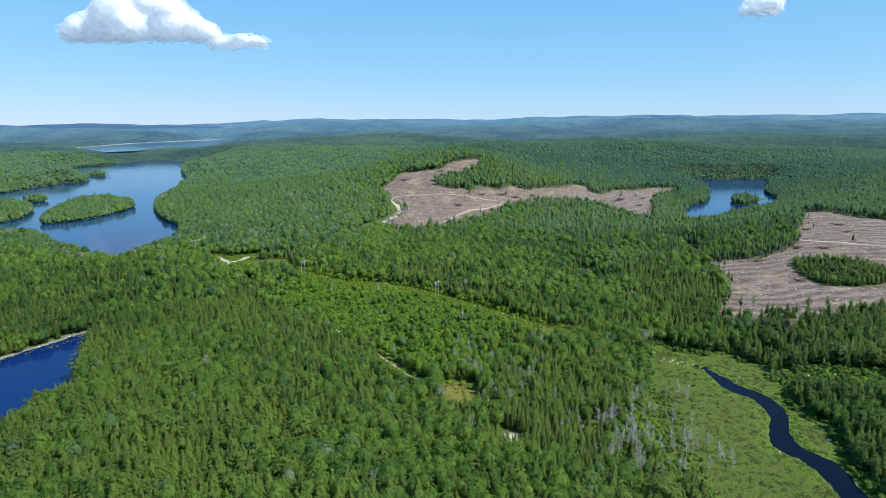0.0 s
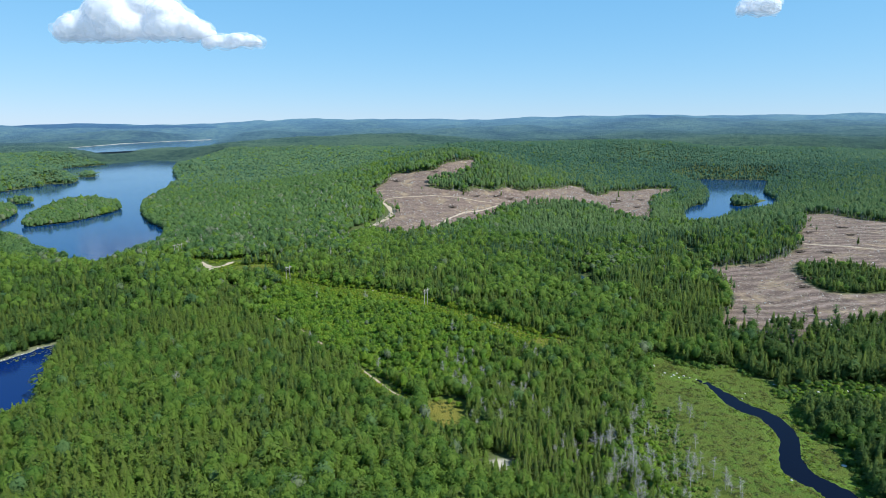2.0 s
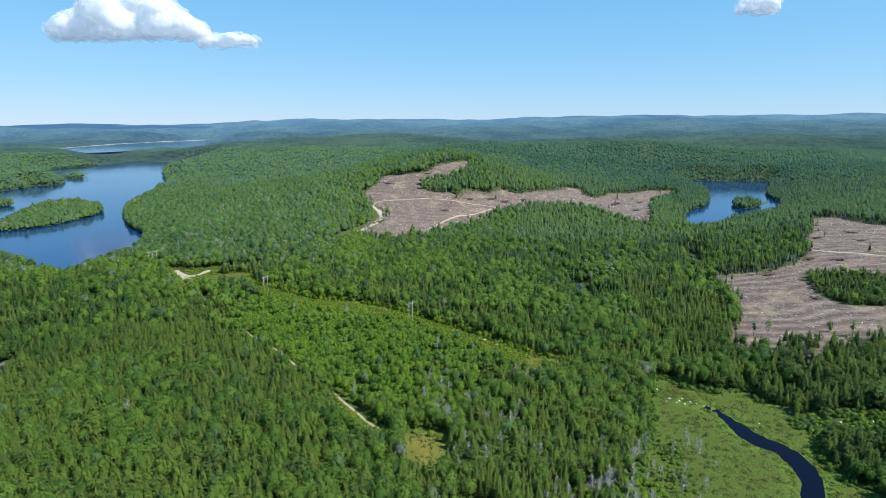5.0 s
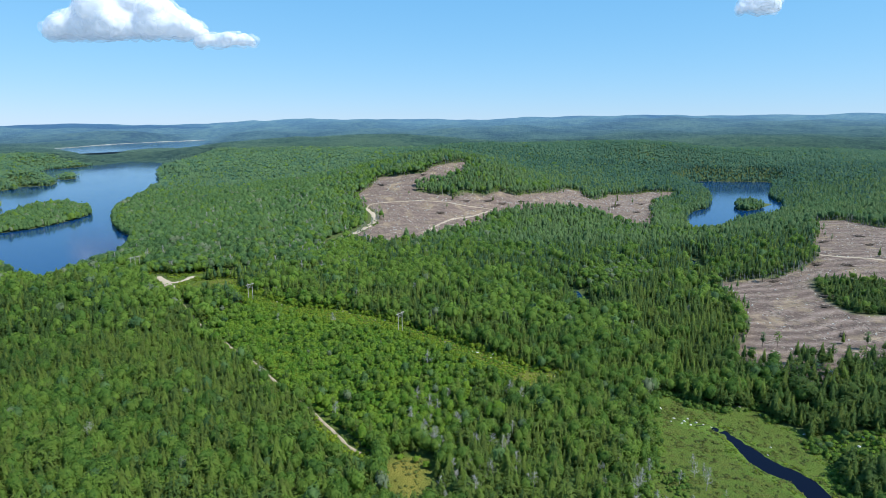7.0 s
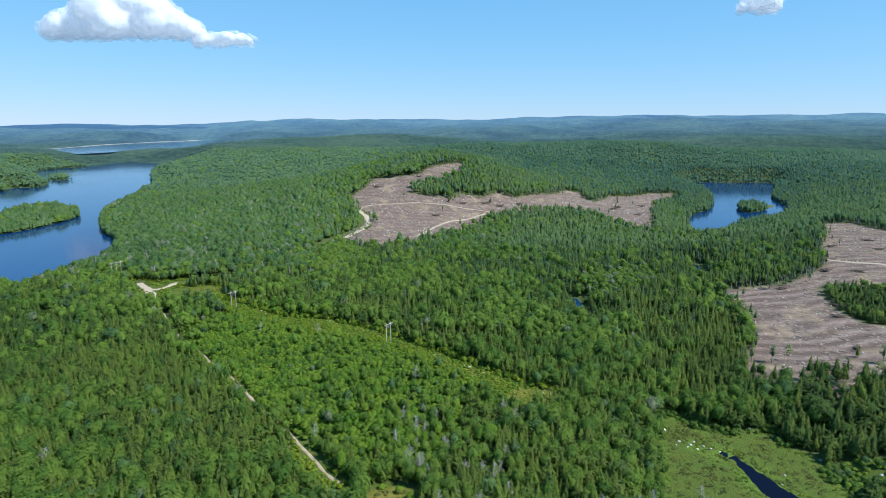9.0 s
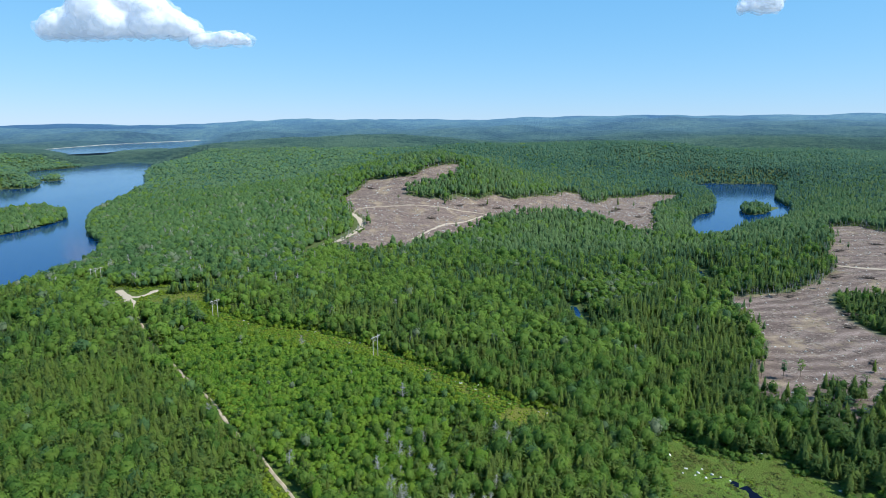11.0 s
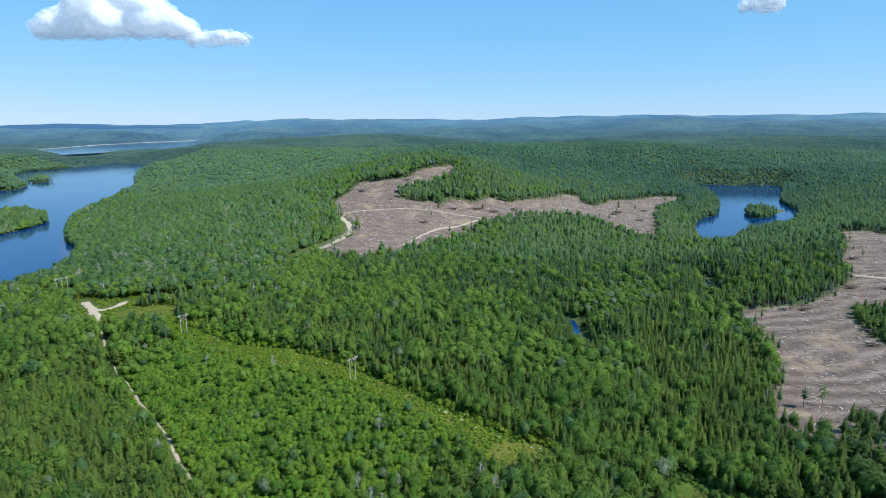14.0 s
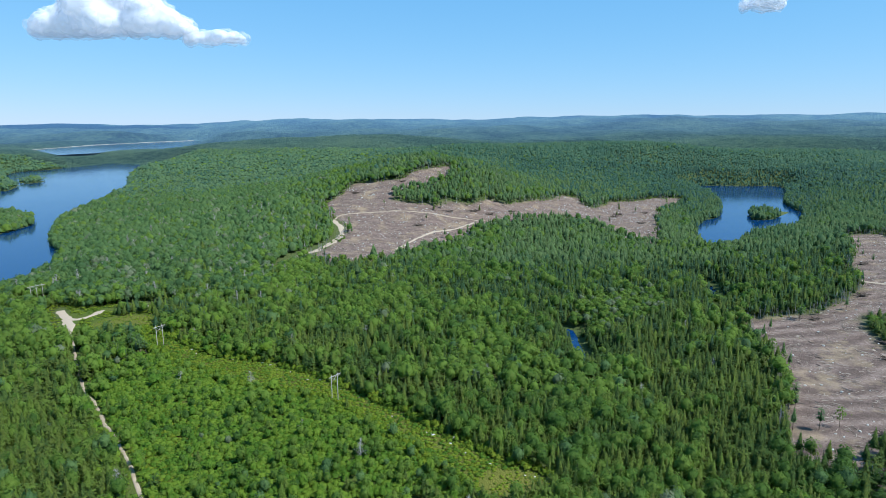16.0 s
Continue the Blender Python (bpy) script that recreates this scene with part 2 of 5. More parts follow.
HILLS_FAR = [
    (-700, 1250, 350, -14.3), (-1000, 1900, 450, 26.0), (-300, 1800, 350, -34.3), (150, 1900, 400, 84.4), (600, 1700, 300, -50.7),
    (1000, 1700, 400, 25.8), (1600, 2000, 500, 11.4), (-600, 2600, 450, 39.6), (0, 2700, 400, 14.9), (600, 2500, 400, 22.4),
    (1200, 2600, 450, 26.5), (-1900, 3300, 600, 30.0), (-100, 3500, 450, 14.0), (2400, 3600, 700, 20.0), (150, 450, 700, 7.8),
    (700, 2150, 150, 16.0), (-700, 2900, 220, 16.0), (-330, 3400, 260, 12.0), (350, 4300, 250, 14.0), (1500, 4200, 350, 12.0), (-800, 4500, 350, 10.0),
]
LAKE_WEST = [(-983, 2494), (-954, 2329), (-854, 2055), (-755, 1837), (-673, 1660), (-596, 1360), (-576, 1260), (-518, 1119), (-475, 1043), (-439,
    988), (-412, 954), (-387, 922), (-352, 809), (-356, 776), (-360, 739), (-361, 702), (-365, 683), (-387, 689), (-416, 712), (-447, 744), (-478,
    759), (-520, 807), (-562, 853), (-591, 858), (-614, 858), (-662, 859), (-906, 1142), (-1007, 1319), (-986, 1392), (-995, 1462), (-993, 1553),
    (-1011, 1640), (-945, 1654), (-1000, 1772), (-1111, 1890), (-1220, 2046), (-1291, 2201), (-1253, 2313), (-1222, 2506), (-1204, 2615), (-1133,
    2611)]
ISLAND_A = [(-622, 963), (-602, 979), (-583, 1008), (-572, 1058), (-571, 1113), (-577, 1158), (-614, 1216), (-684, 1281), (-723, 1219), (-689, 1108),
    (-646, 1003)]
ISLET_B = [(-839, 1257), (-801, 1229), (-798, 1256), (-842, 1295)]
ISLET_C = [(-999, 1581), (-968, 1552), (-971, 1580), (-1013, 1625)]
ISLET_D = [(-1061, 1868), (-1006, 1827), (-1004, 1886), (-1073, 1951)]
ISLAND_E = [(-731, 949), (-698, 975), (-695, 1004), (-705, 1048), (-737, 1116), (-780, 1171), (-834, 1205), (-923, 1207)]
LAKE_EAST = [(660, 1740), (726, 1790), (805, 1769), (882, 1767), (875, 1716), (801, 1567), (728, 1442), (703, 1365), (685, 1295), (584, 1128), (547,
    1106), (501, 1092), (461, 1044), (429, 994), (399, 971), (383, 983), (411, 1093), (444, 1164), (477, 1220), (515, 1254), (557, 1338), (601, 1446),
    (633, 1545), (654, 1644)]
ISLAND_F = [(573, 1261), (564, 1218), (599, 1234), (629, 1269), (670, 1315), (651, 1325), (618, 1326), (595, 1307)]
NEAR_POND = [(-324, 378), (-323, 404), (-316, 424), (-308, 442), (-299, 457), (-293, 476), (-285, 481), (-267, 445), (-258, 421), (-245, 390), (-234,
    366), (-239, 350), (-240, 334), (-240, 318), (-241, 289), (-293, 326)]
FAR_LAKE = [(-1750, 3038), (-1770, 3612), (-1685, 3982), (-1597, 4192), (-1546, 4368), (-1432, 4173), (-1170, 3216), (-1113, 2934), (-1222, 3076),
    (-1313, 3017), (-1316, 2720), (-1372, 2573)]
STREAM_L = [(166, 389), (166, 381), (167, 370), (166, 360), (170, 351), (177, 343), (178, 330), (176, 318), (167, 304), (161, 290), (163, 282), (167,
    276), (170, 267), (170, 257), (168, 242), (168, 225)]
STREAM_R = [(174, 390), (171, 382), (174, 373), (177, 361), (184, 351), (189, 339), (187, 325), (184, 315), (178, 305), (174, 292), (175, 284), (179,
    279), (182, 273), (183, 262), (180, 247), (177, 225)]
BOG = [(144, 430), (157, 433), (162, 419), (175, 412), (196, 416), (198, 400), (206, 390), (203, 363), (202, 350), (196, 335), (195, 318), (202, 308),
    (195, 288), (188, 267), (186, 253), (182, 225), (157, 202), (104, 202), (111, 245), (110, 256), (104, 275), (92, 287), (87, 302), (98, 318), (109,
    337), (127, 374)]
MEADOW_A = [(-3, 358), (4, 363), (16, 358), (17, 338), (13, 322), (2, 327)]
MEADOW_B = [(67, 455), (75, 461), (90, 461), (98, 455), (93, 447), (83, 441), (66, 439)]
VERGE = [(-74, 442), (-96, 473), (-112, 499), (-124, 522), (-116, 536), (-98, 530), (-88, 510), (-70, 497), (-64, 478), (-60, 458), (-62, 442)]
MEADOW_C = [(-213, 656), (-204, 669), (-187, 679), (-172, 674), (-160, 640), (-146, 616), (-153, 617), (-168, 634), (-190, 640)]
FORK = [(-248, 684), (-238, 668), (-226, 640), (-214, 626), (-196, 640), (-204, 664), (-210, 690), (-222, 696)]      # low scrub round the fork
CLEARCUT_UPPER = [(-115, 1062), (-97, 1102), (-81, 1162), (-45, 1154), (-14, 1158), (7, 1190), (62, 1244), (73, 1230), (63, 1198), (44, 1156), (26,
    1134), (1, 1124), (-17, 1112), (-16, 1088), (11, 1082), (45, 1084), (60, 1100), (95, 1108), (118, 1136), (143, 1136), (179, 1168), (233, 1236),
    (264, 1308), (295, 1316), (288, 1252), (303, 1238), (352, 1332)]
CLEARCUT_LOWER = [(422, 1386), (462, 1434), (537, 1472), (504, 1378), (428, 1270), (388, 1176), (320, 966), (298, 1000), (285, 1074), (263, 1124),
    (236, 1130), (199, 1106), (167, 1090), (134, 1062), (103, 1032), (71, 980), (34, 930), (1, 874), (-37, 840), (-67, 838), (-97, 832), (-80, 900),
    (-66, 944), (-65, 982), (-90, 1016)]
CLEARCUT_B = [(280, 664), (300, 664), (340, 670), (379, 694), (409, 722), (429, 772), (482, 852), (543, 968), (594, 974), (595, 906), (652, 850),
    (414, 506), (318, 462), (284, 448), (272, 446), (254, 434), (243, 426), (236, 428), (235, 434), (226, 440), (221, 456), (210, 466), (214, 484),
    (228, 504), (240, 524), (254, 558), (261, 590)]
PATCH = [(365, 656), (349, 624), (339, 584), (342, 554), (366, 546), (406, 554), (428, 602), (413, 636), (388, 650), (372, 656)]
TRACK = [(-17, 365), (-22, 369), (-27, 377), (-34, 387), (-39, 393), (-49, 407), (-58, 417), (-70, 432), (-75, 437), (-82, 448), (-89, 459), (-98, 471), (-105,
    481), (-115, 494), (-123, 502), (-135, 519), (-146, 533), (-154, 539), (-163, 553), (-172, 567), (-185, 586)]
TRACK_TOP = [(-181, 579), (-190, 593), (-207, 621), (-225, 647), (-236, 671)]
ROAD_A = [(-254, 686), (-243, 674), (-233, 664), (-226, 668), (-219, 686), (-203, 692), (-190, 699), (-173, 701), (-147, 763), (-108, 815), (-104, 859), (-88,
    885), (-75, 921), (-70, 949), (-74, 977), (-81, 991), (-88, 1003), (-84, 1025), (-56, 1037), (-12, 1051), (34, 1057), (72, 1057), (103, 1057)]
ROAD_B = [(-3, 917), (15, 957), (42, 1003), (71, 1023), (95, 1049)]
ROAD_C = [(425, 764), (422, 744), (437, 726), (464, 708), (494, 688)]
CORRIDOR_N = [(98, 455), (76, 473), (55, 489), (31, 511), (5, 533), (-25, 559), (-57, 577), (-90, 589), (-119, 609), (-144, 631), (-165, 643)]
CORRIDOR_S = [(65, 441), (49, 463), (27, 487), (2, 511), (-26, 529), (-54, 539), (-82, 557), (-107, 571), (-132, 593), (-155, 621)]
SMALL_POND = [(146, 671), (151, 665), (150, 645), (149, 627), (149, 600), (146, 586), (142, 591), (144, 636), (143, 652)]
SMALL_POND2 = [(308, 804), (314, 799), (310, 780), (302, 750), (293, 724), (289, 727), (296, 755), (301, 779)]
YOUNG = [(-156, 543), (-168, 581), (-142, 591), (-105, 571), (-47, 539), (-20, 529), (8, 509), (33, 489), (55, 465), (66, 445), (66, 435), (47, 435),
    (26, 463), (6, 479), (-5, 451), (-37, 429), (-66, 429), (-95, 471), (-126, 509)]
RIDGES = [(-128, 3000, 230, 20), (685, 2250, 170, 12), (854, 2800, 260, -22), (65, 2450, 220, -14), (1430, 2600, 250, 14), (-1345, 2580, 140, 8),
    (-1426, 2400, 200, 16)]
RISE = (2400, 2800, 3200, 3700, 4200, 4700, 4950)          # how the land climbs far off: west, middle, east
RISE_WEST, RISE_MID, RISE_EAST = (0, 8, 14, 26, 54, 112, 140), (0, 26, 36, 56, 92, 140, 170), (0, 44, 62, 86, 118, 160, 190)
CLEARCUT_A = CLEARCUT_UPPER + CLEARCUT_LOWER
CLUMP = [(234, 458), (252, 464), (264, 460), (259, 446), (247, 442), (228, 438)]
GLADE = [(-46, 400), (-38, 397), (-26, 381), (-10, 362), (-10, 348), (-24, 352), (-44, 380)]      # low growth beside the track
MARSH = [(148, 680), (172, 728), (240, 765), (246, 709), (200, 655), (160, 630)]      # wet ground between the pools: pale thin trees
SCRUB_E = [(198, 372), (219, 382), (268, 364), (262, 345), (247, 332), (219, 345), (203, 358)]      # low scrub and rocks east of the bog
STREAM = [(169.5, 388), (163, 395.5), (156, 398.5), (155.5, 396), (162, 392), (166.5, 386)] + STREAM_L[1:] + STREAM_R[:0:-1]
CORRIDOR = CORRIDOR_N + CORRIDOR_S[::-1]
WEST_LEVEL, EAST_LEVEL, BOG_LEVEL, POND_LEVEL, FAR_LEVEL = 7.0, 0.0, 3.0, -4.0, 42.0
WATERS = [(FAR_LAKE, FAR_LEVEL, 170), (LAKE_WEST, WEST_LEVEL, 60), (LAKE_EAST, EAST_LEVEL, 60), (NEAR_POND, POND_LEVEL, 30),
          (SMALL_POND, BOG_LEVEL, 25), (SMALL_POND2, BOG_LEVEL, 25)]
ISLANDS = [(ISLAND_A, WEST_LEVEL), (ISLET_B, WEST_LEVEL), (ISLET_C, WEST_LEVEL), (ISLET_D, WEST_LEVEL), (ISLAND_E, WEST_LEVEL), (ISLAND_F, EAST_LEVEL)]


def inside(poly, x, y, reach=60.0):
    """Signed distance to an outline, positive within; held to -reach beyond it."""
    p = np.array(poly, float)
    out = np.full(x.shape, -reach)
    near = (x > p[:, 0].min() - reach) & (x < p[:, 0].max() + reach) & (y > p[:, 1].min() - reach) & (y < p[:, 1].max() + reach)
    xs, ys = x[near], y[near]
    d, odd = np.full(xs.shape, 1e9), np.zeros(xs.shape, bool)
    for (ax, ay), (bx, by) in zip(p, np.roll(p, -1, 0)):
        ex, ey = bx - ax, by - ay
        s = np.clip(((xs - ax) * ex + (ys - ay) * ey) / max(ex * ex + ey * ey, 1e-6), 0, 1)
        d = np.minimum(d, np.hypot(xs - ax - s * ex, ys - ay - s * ey))
        if ay != by:
            odd ^= ((ay > ys) != (by > ys)) & (xs < ax + (ys - ay) / (by - ay) * ex)
    out[near] = np.maximum(np.where(odd, d, -d), -reach)
    return out


def beside(line, x, y, reach=60.0):
    """Distance to an open line."""
    p = np.array(line, float)
    out = np.full(x.shape, reach)
    near = (x > p[:, 0].min() - reach) & (x < p[:, 0].max() + reach) & (y > p[:, 1].min() - reach) & (y < p[:, 1].max() + reach)
    xs, ys = x[near], y[near]
    d = np.full(xs.shape, reach)
    for (ax, ay), (bx, by) in zip(p[:-1], p[1:]):
        ex, ey = bx - ax, by - ay
        s = np.clip(((xs - ax) * ex + (ys - ay) * ey) / max(ex * ex + ey * ey, 1e-6), 0, 1)
        d = np.minimum(d, np.hypot(xs - ax - s * ex, ys - ay - s * ey))
    out[near] = d
    return out


def smooth(v):
    v = np.clip(v, 0, 1)
    return v * v * (3 - 2 * v)


def waves(x, y, size, seed):
    """A cheap smooth noise, about -1 to 1, from a few crossing waves."""
    r = np.random.RandomState(seed)
    v = 0.0
    for k in range(6):
        a, f, ph = r.uniform(0, 2 * np.pi), (0.7 + 0.9 * r.rand()) * 2 * np.pi / size, r.uniform(0, 6.28)
        v = v + np.sin((x * np.cos(a) + y * np.sin(a)) * f + ph + 1.3 * np.sin((x * np.sin(a) - y * np.cos(a)) * f * 0.6 + 2 * ph))
    return v / 3.2


def height(x, y):
    """The land's height at x, y."""
    x, y = np.asarray(x, float), np.asarray(y, float)
    side = x / np.maximum(y, 1)
    west, mid, east = [np.interp(y, RISE, q) for q in (RISE_WEST, RISE_MID, RISE_EAST)]
    h = 8 + mid + (west - mid) * smooth((-side - 0.08) / 0.32) + (east - mid) * smooth((side - 0.04) / 0.28)
    swell = smooth((y - 2600) / 1500) * (1 - 0.65 * smooth((y - 4300) / 500))
    h = h + swell * (18 * waves(0.3 * x, y, 620, 51) + 7 * waves(0.6 * x, y, 290, 52))
    for cx, cy, s, a in HILLS_NEAR + HILLS_FAR + RIDGES:
        h = h + a * np.exp(-((x - cx) ** 2 + (y - cy) ** 2) / (2 * s * s))
    far = smooth((y - 1500) / 1500)
    h = h + waves(x, y, 90, 3) * 0.7 + far * (waves(x, y, 700, 5) * 7 + waves(x, y, 260, 8) * 2.5)
    b = inside(BOG, x, y, 25)
    h = np.where(b > -25, BOG_LEVEL + 0.35 + (h - BOG_LEVEL - 0.35) * smooth(-b / 25) + 0.25 * waves(x, y, 7, 11) * (b > -4), h)
    b = inside(STREAM, x, y, 5)
    h = np.where(b > -3, np.minimum(h, BOG_LEVEL - 0.25 * (b + 0.05)), h)
    for poly, level, blend in WATERS:
        if poly is LAKE_WEST:
            blend = blend + 150 * smooth((y - 1950) / 250)      # low shores at its far end
        s = np.maximum(inside(poly, x, y, np.max(blend)), -blend)
        shore = level + (np.maximum(h, level + 1.2) - level) * smooth(-s / blend) + np.clip(-s * 0.12, 0, 0.9)
        h = np.where(s > 0, level - np.minimum(3.0, 0.2 * s), np.where(s > -blend, shore, h))
    for poly, level in ISLANDS:
        s = inside(poly, x, y, 12)
        h = np.where(s > -10, np.maximum(h, level + np.clip(0.25 * s, -3, 2.5)), h)
    return h


def at(x, y):
    return float(height(np.array([x]), np.array([y]))[0])


# ---- mesh helpers ----
def mesh_of(name, verts, faces, mats, smooth_shade=False, **attrs):
    """A mesh from arrays: verts (n, 3), faces (m, 3) or (m, 4), and one number a vertex for each named attribute."""
    verts, faces = np.asarray(verts, np.float32), np.asarray(faces, np.int32)
    k = faces.shape[1]
    me = bpy.data.meshes.new(name)
    me.vertices.add(len(verts))
    me.vertices.foreach_set("co", verts.ravel())
    me.loops.add(faces.size)
    me.loops.foreach_set("vertex_index", faces.ravel())
    me.polygons.add(len(faces))
    me.polygons.foreach_set("loop_start", np.arange(0, faces.size, k, dtype=np.int32))
    me.polygons.foreach_set("loop_total", np.full(len(faces), k, np.int32))
    me.polygons.foreach_set("use_smooth", np.full(len(faces), smooth_shade, bool))
    for key, v in attrs.items():
        me.attributes.new(key, "FLOAT", "POINT").data.foreach_set("value", np.asarray(v, np.float32).ravel())
    for m in mats:
        me.materials.append(m)
    me.update()
    me.validate()
    return me


def part(name, me, parent, label="", m=None):
    """A mesh as ONE part under a thing."""
    ob = new(name, me)
    ob.parent = parent
    if m is not None:
        ob.matrix_basis = m
    return tagged(ob, label)


def join(*pieces):
    """Joins (verts, faces) pieces of triangles."""
    vs, fs, n = [], [], 0
    for v, f in pieces:
        vs.append(np.asarray(v, float))
        fs.append(np.asarray(f, int) + n)
        n += len(vs[-1])
    return np.concatenate(vs), np.concatenate(fs)


def tube(a, b, ra, rb, n=5):
    """A tapered stick from a to b, in triangles."""
    a, b = np.array(a, float), np.array(b, float)
    d = (b - a) / np.linalg.norm(b - a)
    u = np.cross(d, (0.31, 0.57, 0.76) if abs(d[2]) > 0.8 else (0, 0, 1.0))
    u /= np.linalg.norm(u)
    w = np.cross(d, u)
    t = np.arange(n) * 2 * np.pi / n
    ring = np.cos(t)[:, None] * u + np.sin(t)[:, None] * w
    v = np.concatenate([a + ra * ring, b + rb * ring, [b + d * rb * 0.5]])
    f = []
    for i in range(n):
        j = (i + 1) % n
        f += [(i, j, n + j), (i, n + j, n + i), (n + i, n + j, 2 * n)]
    return v, np.array(f)


ICO_V = np.array([(0, 0, 1)] + [(0.894 * math.cos(i * 1.2566), 0.894 * math.sin(i * 1.2566), 0.447) for i in range(5)]
                 + [(0.894 * math.cos(i * 1.2566 + 0.628), 0.894 * math.sin(i * 1.2566 + 0.628), -0.447) for i in range(5)] + [(0, 0, -1)])
ICO_F = np.array([(0, 1 + i, 1 + (i + 1) % 5) for i in range(5)] + [(1 + i, 6 + i, 1 + (i + 1) % 5) for i in range(5)]
                 + [(1 + (i + 1) % 5, 6 + i, 6 + (i + 1) % 5) for i in range(5)] + [(6 + i, 11, 6 + (i + 1) % 5) for i in range(5)])


def finer(v, f):
    """Each triangle into four, pushed out to the unit ball."""
    mids, vs, fs = {}, [tuple(q) for q in v], []

    def mid(i, j):
        key = (min(i, j), max(i, j))
        if key not in mids:
            q = (np.array(vs[i]) + np.array(vs[j]))
            vs.append(tuple(q / np.linalg.norm(q)))
            mids[key] = len(vs) - 1
        return mids[key]
    for a, b, c in f:
        ab, bc, ca = mid(a, b), mid(b, c), mid(c, a)
        fs += [(a, ab, ca), (b, bc, ab), (c, ca, bc), (ab, bc, ca)]
    return np.array(vs), np.array(fs)


BALL_V, BALL_F = finer(ICO_V, ICO_F)


# ---- tree shapes: height 1, reach 1 ----
def spruce_crown(r, sprays, low=0.12, pine=False, size=1.0):
    """Many narrow drooping sprays of needles over a heart, narrowing to the tip; a pine is broader, in open tiers."""
    n = 5
    core = [(0, 0, 0.93)] + [(0.62 * math.cos(t), 0.62 * math.sin(t), low + 0.05) for t in np.arange(n) * 2 * np.pi / n]
    out = [(core, [(0, 1 + i, 1 + (i + 1) % n) for i in range(n)])]
    if pine:
        out = [(np.array(core) * (0.5, 0.5, 0.9), out[0][1])]
    tiers = np.sort(r.uniform(0.05, 0.95, 6)) if pine else np.linspace(0, 0.97, 9) + r.uniform(-0.04, 0.04, 9)
    for k in range(sprays):
        u = 1 - math.sqrt(1 - 0.97 * (k + r.rand()) / sprays)
        u = min(0.97, max(0, 0.3 * u + 0.7 * tiers[np.abs(tiers - u).argmin()] + r.normal(0, 0.015)))
        z = low + (0.99 - low) * u
        reach = 0.07 + (1 - u) ** 0.85 if not pine else 0.25 + 0.8 * math.sin(math.pi * (0.25 + 0.68 * u))
        t = 2.39996 * k + r.normal(0, 0.35)
        q = reach * r.uniform(0.75, 1.16)
        w = size * (0.10 + 0.17 * reach) * r.uniform(0.75, 1.3)
        a, b = np.array([math.cos(t), math.sin(t)]), np.array([-math.sin(t), math.cos(t)])
        inner = max(0.0, q - size * (0.34 + 0.36 * reach))
        dz = 0.055 * r.uniform(0.4, 1.4) * (0.6 if pine else 1)
        v = [(*(a * inner - b * w), z + dz), (*(a * inner + b * w), z + dz * r.uniform(0.5, 1)), (*(a * q), z - 0.5 * dz)]
        out.append((v, [(0, 2, 1)]))
    return join(*out)


def leafy_crown(r, clumps, size, low=0.22, core=True):
    """A crown of separate small sprays of leaves over a lumpy heart, uneven in outline."""
    out = []
    mid, half = (1 + low) / 2, (1 - low) / 2
    lobes = r.normal(size=(6, 3))
    lobes[:, 2] = np.abs(lobes[:, 2])
    lobes /= np.linalg.norm(lobes, axis=1)[:, None]
    if core:
        v = ICO_V * (0.66 + 0.22 * r.rand(12, 1))
        out.append((v * (1, 1, half) + (0, 0, mid), ICO_F))
    for _ in range(clumps):
        d = r.normal(size=3)
        d[2] = d[2] * 0.8 + 0.3
        d /= np.linalg.norm(d)
        reach = r.uniform(0.70, 0.95) + 0.34 * max(0, (lobes @ d).max() - 0.65)
        c = d * reach
        n = d + r.normal(0, 0.45, 3) + (0, 0, 0.4)
        n /= np.linalg.norm(n)
        u = np.cross(n, r.normal(size=3))
        u /= np.linalg.norm(u)
        w = np.cross(n, u)
        s = size * r.uniform(0.65, 1.35)
        v = np.array([c - s * u - n * s * 0.2, c + s * u * r.uniform(0.6, 1) - n * s * 0.2, c + s * w * r.uniform(0.9, 1.5)])
        out.append((v * (1, 1, half) + (0, 0, mid), [(0, 1, 2)]))
    return join(*out)


def far_crown(r, conifer, boughs=9):
    """A small tree for the middle distance: a four-sided heart and a few ragged boughs."""
    if not conifer:
        heart = (ICO_V[:11] * (0.62 + 0.42 * r.rand(11, 1)) * (1, 1, 0.52) + (0, 0, 0.44), ICO_F[:15])
        return join(leafy_crown(r, boughs, 0.31, 0.08, False), heart) if boughs > 5 else join(leafy_crown(r, boughs, 0.4, 0.05, False), (heart[0][:6] * (1, 1, 1.1), ICO_F[:5]))
    n = 4
    v = [(0, 0, 1.0)] + [(0.66 * math.cos(t), 0.66 * math.sin(t), 0.1) for t in np.arange(n) * 2 * np.pi / n + r.uniform(0, 1)]
    out = [(v, [(0, 1 + i, 1 + (i + 1) % n) for i in range(n)])]
    for k in range(boughs):
        u, t = 0.06 + 0.68 * k / boughs, 2.4 * k + r.normal(0, 0.3)
        q, w = (1.08 - u) * r.uniform(0.9, 1.2), (1.1 - u) * 0.34
        a, b = np.array([math.cos(t), math.sin(t)]), np.array([-math.sin(t), math.cos(t)])
        out.append(([(*(a * 0.2 + b * w), u + 0.22), (*(a * 0.2 - b * w), u + 0.22), (*(a * q), u)], [(0, 1, 2)]))
    return join(*out)


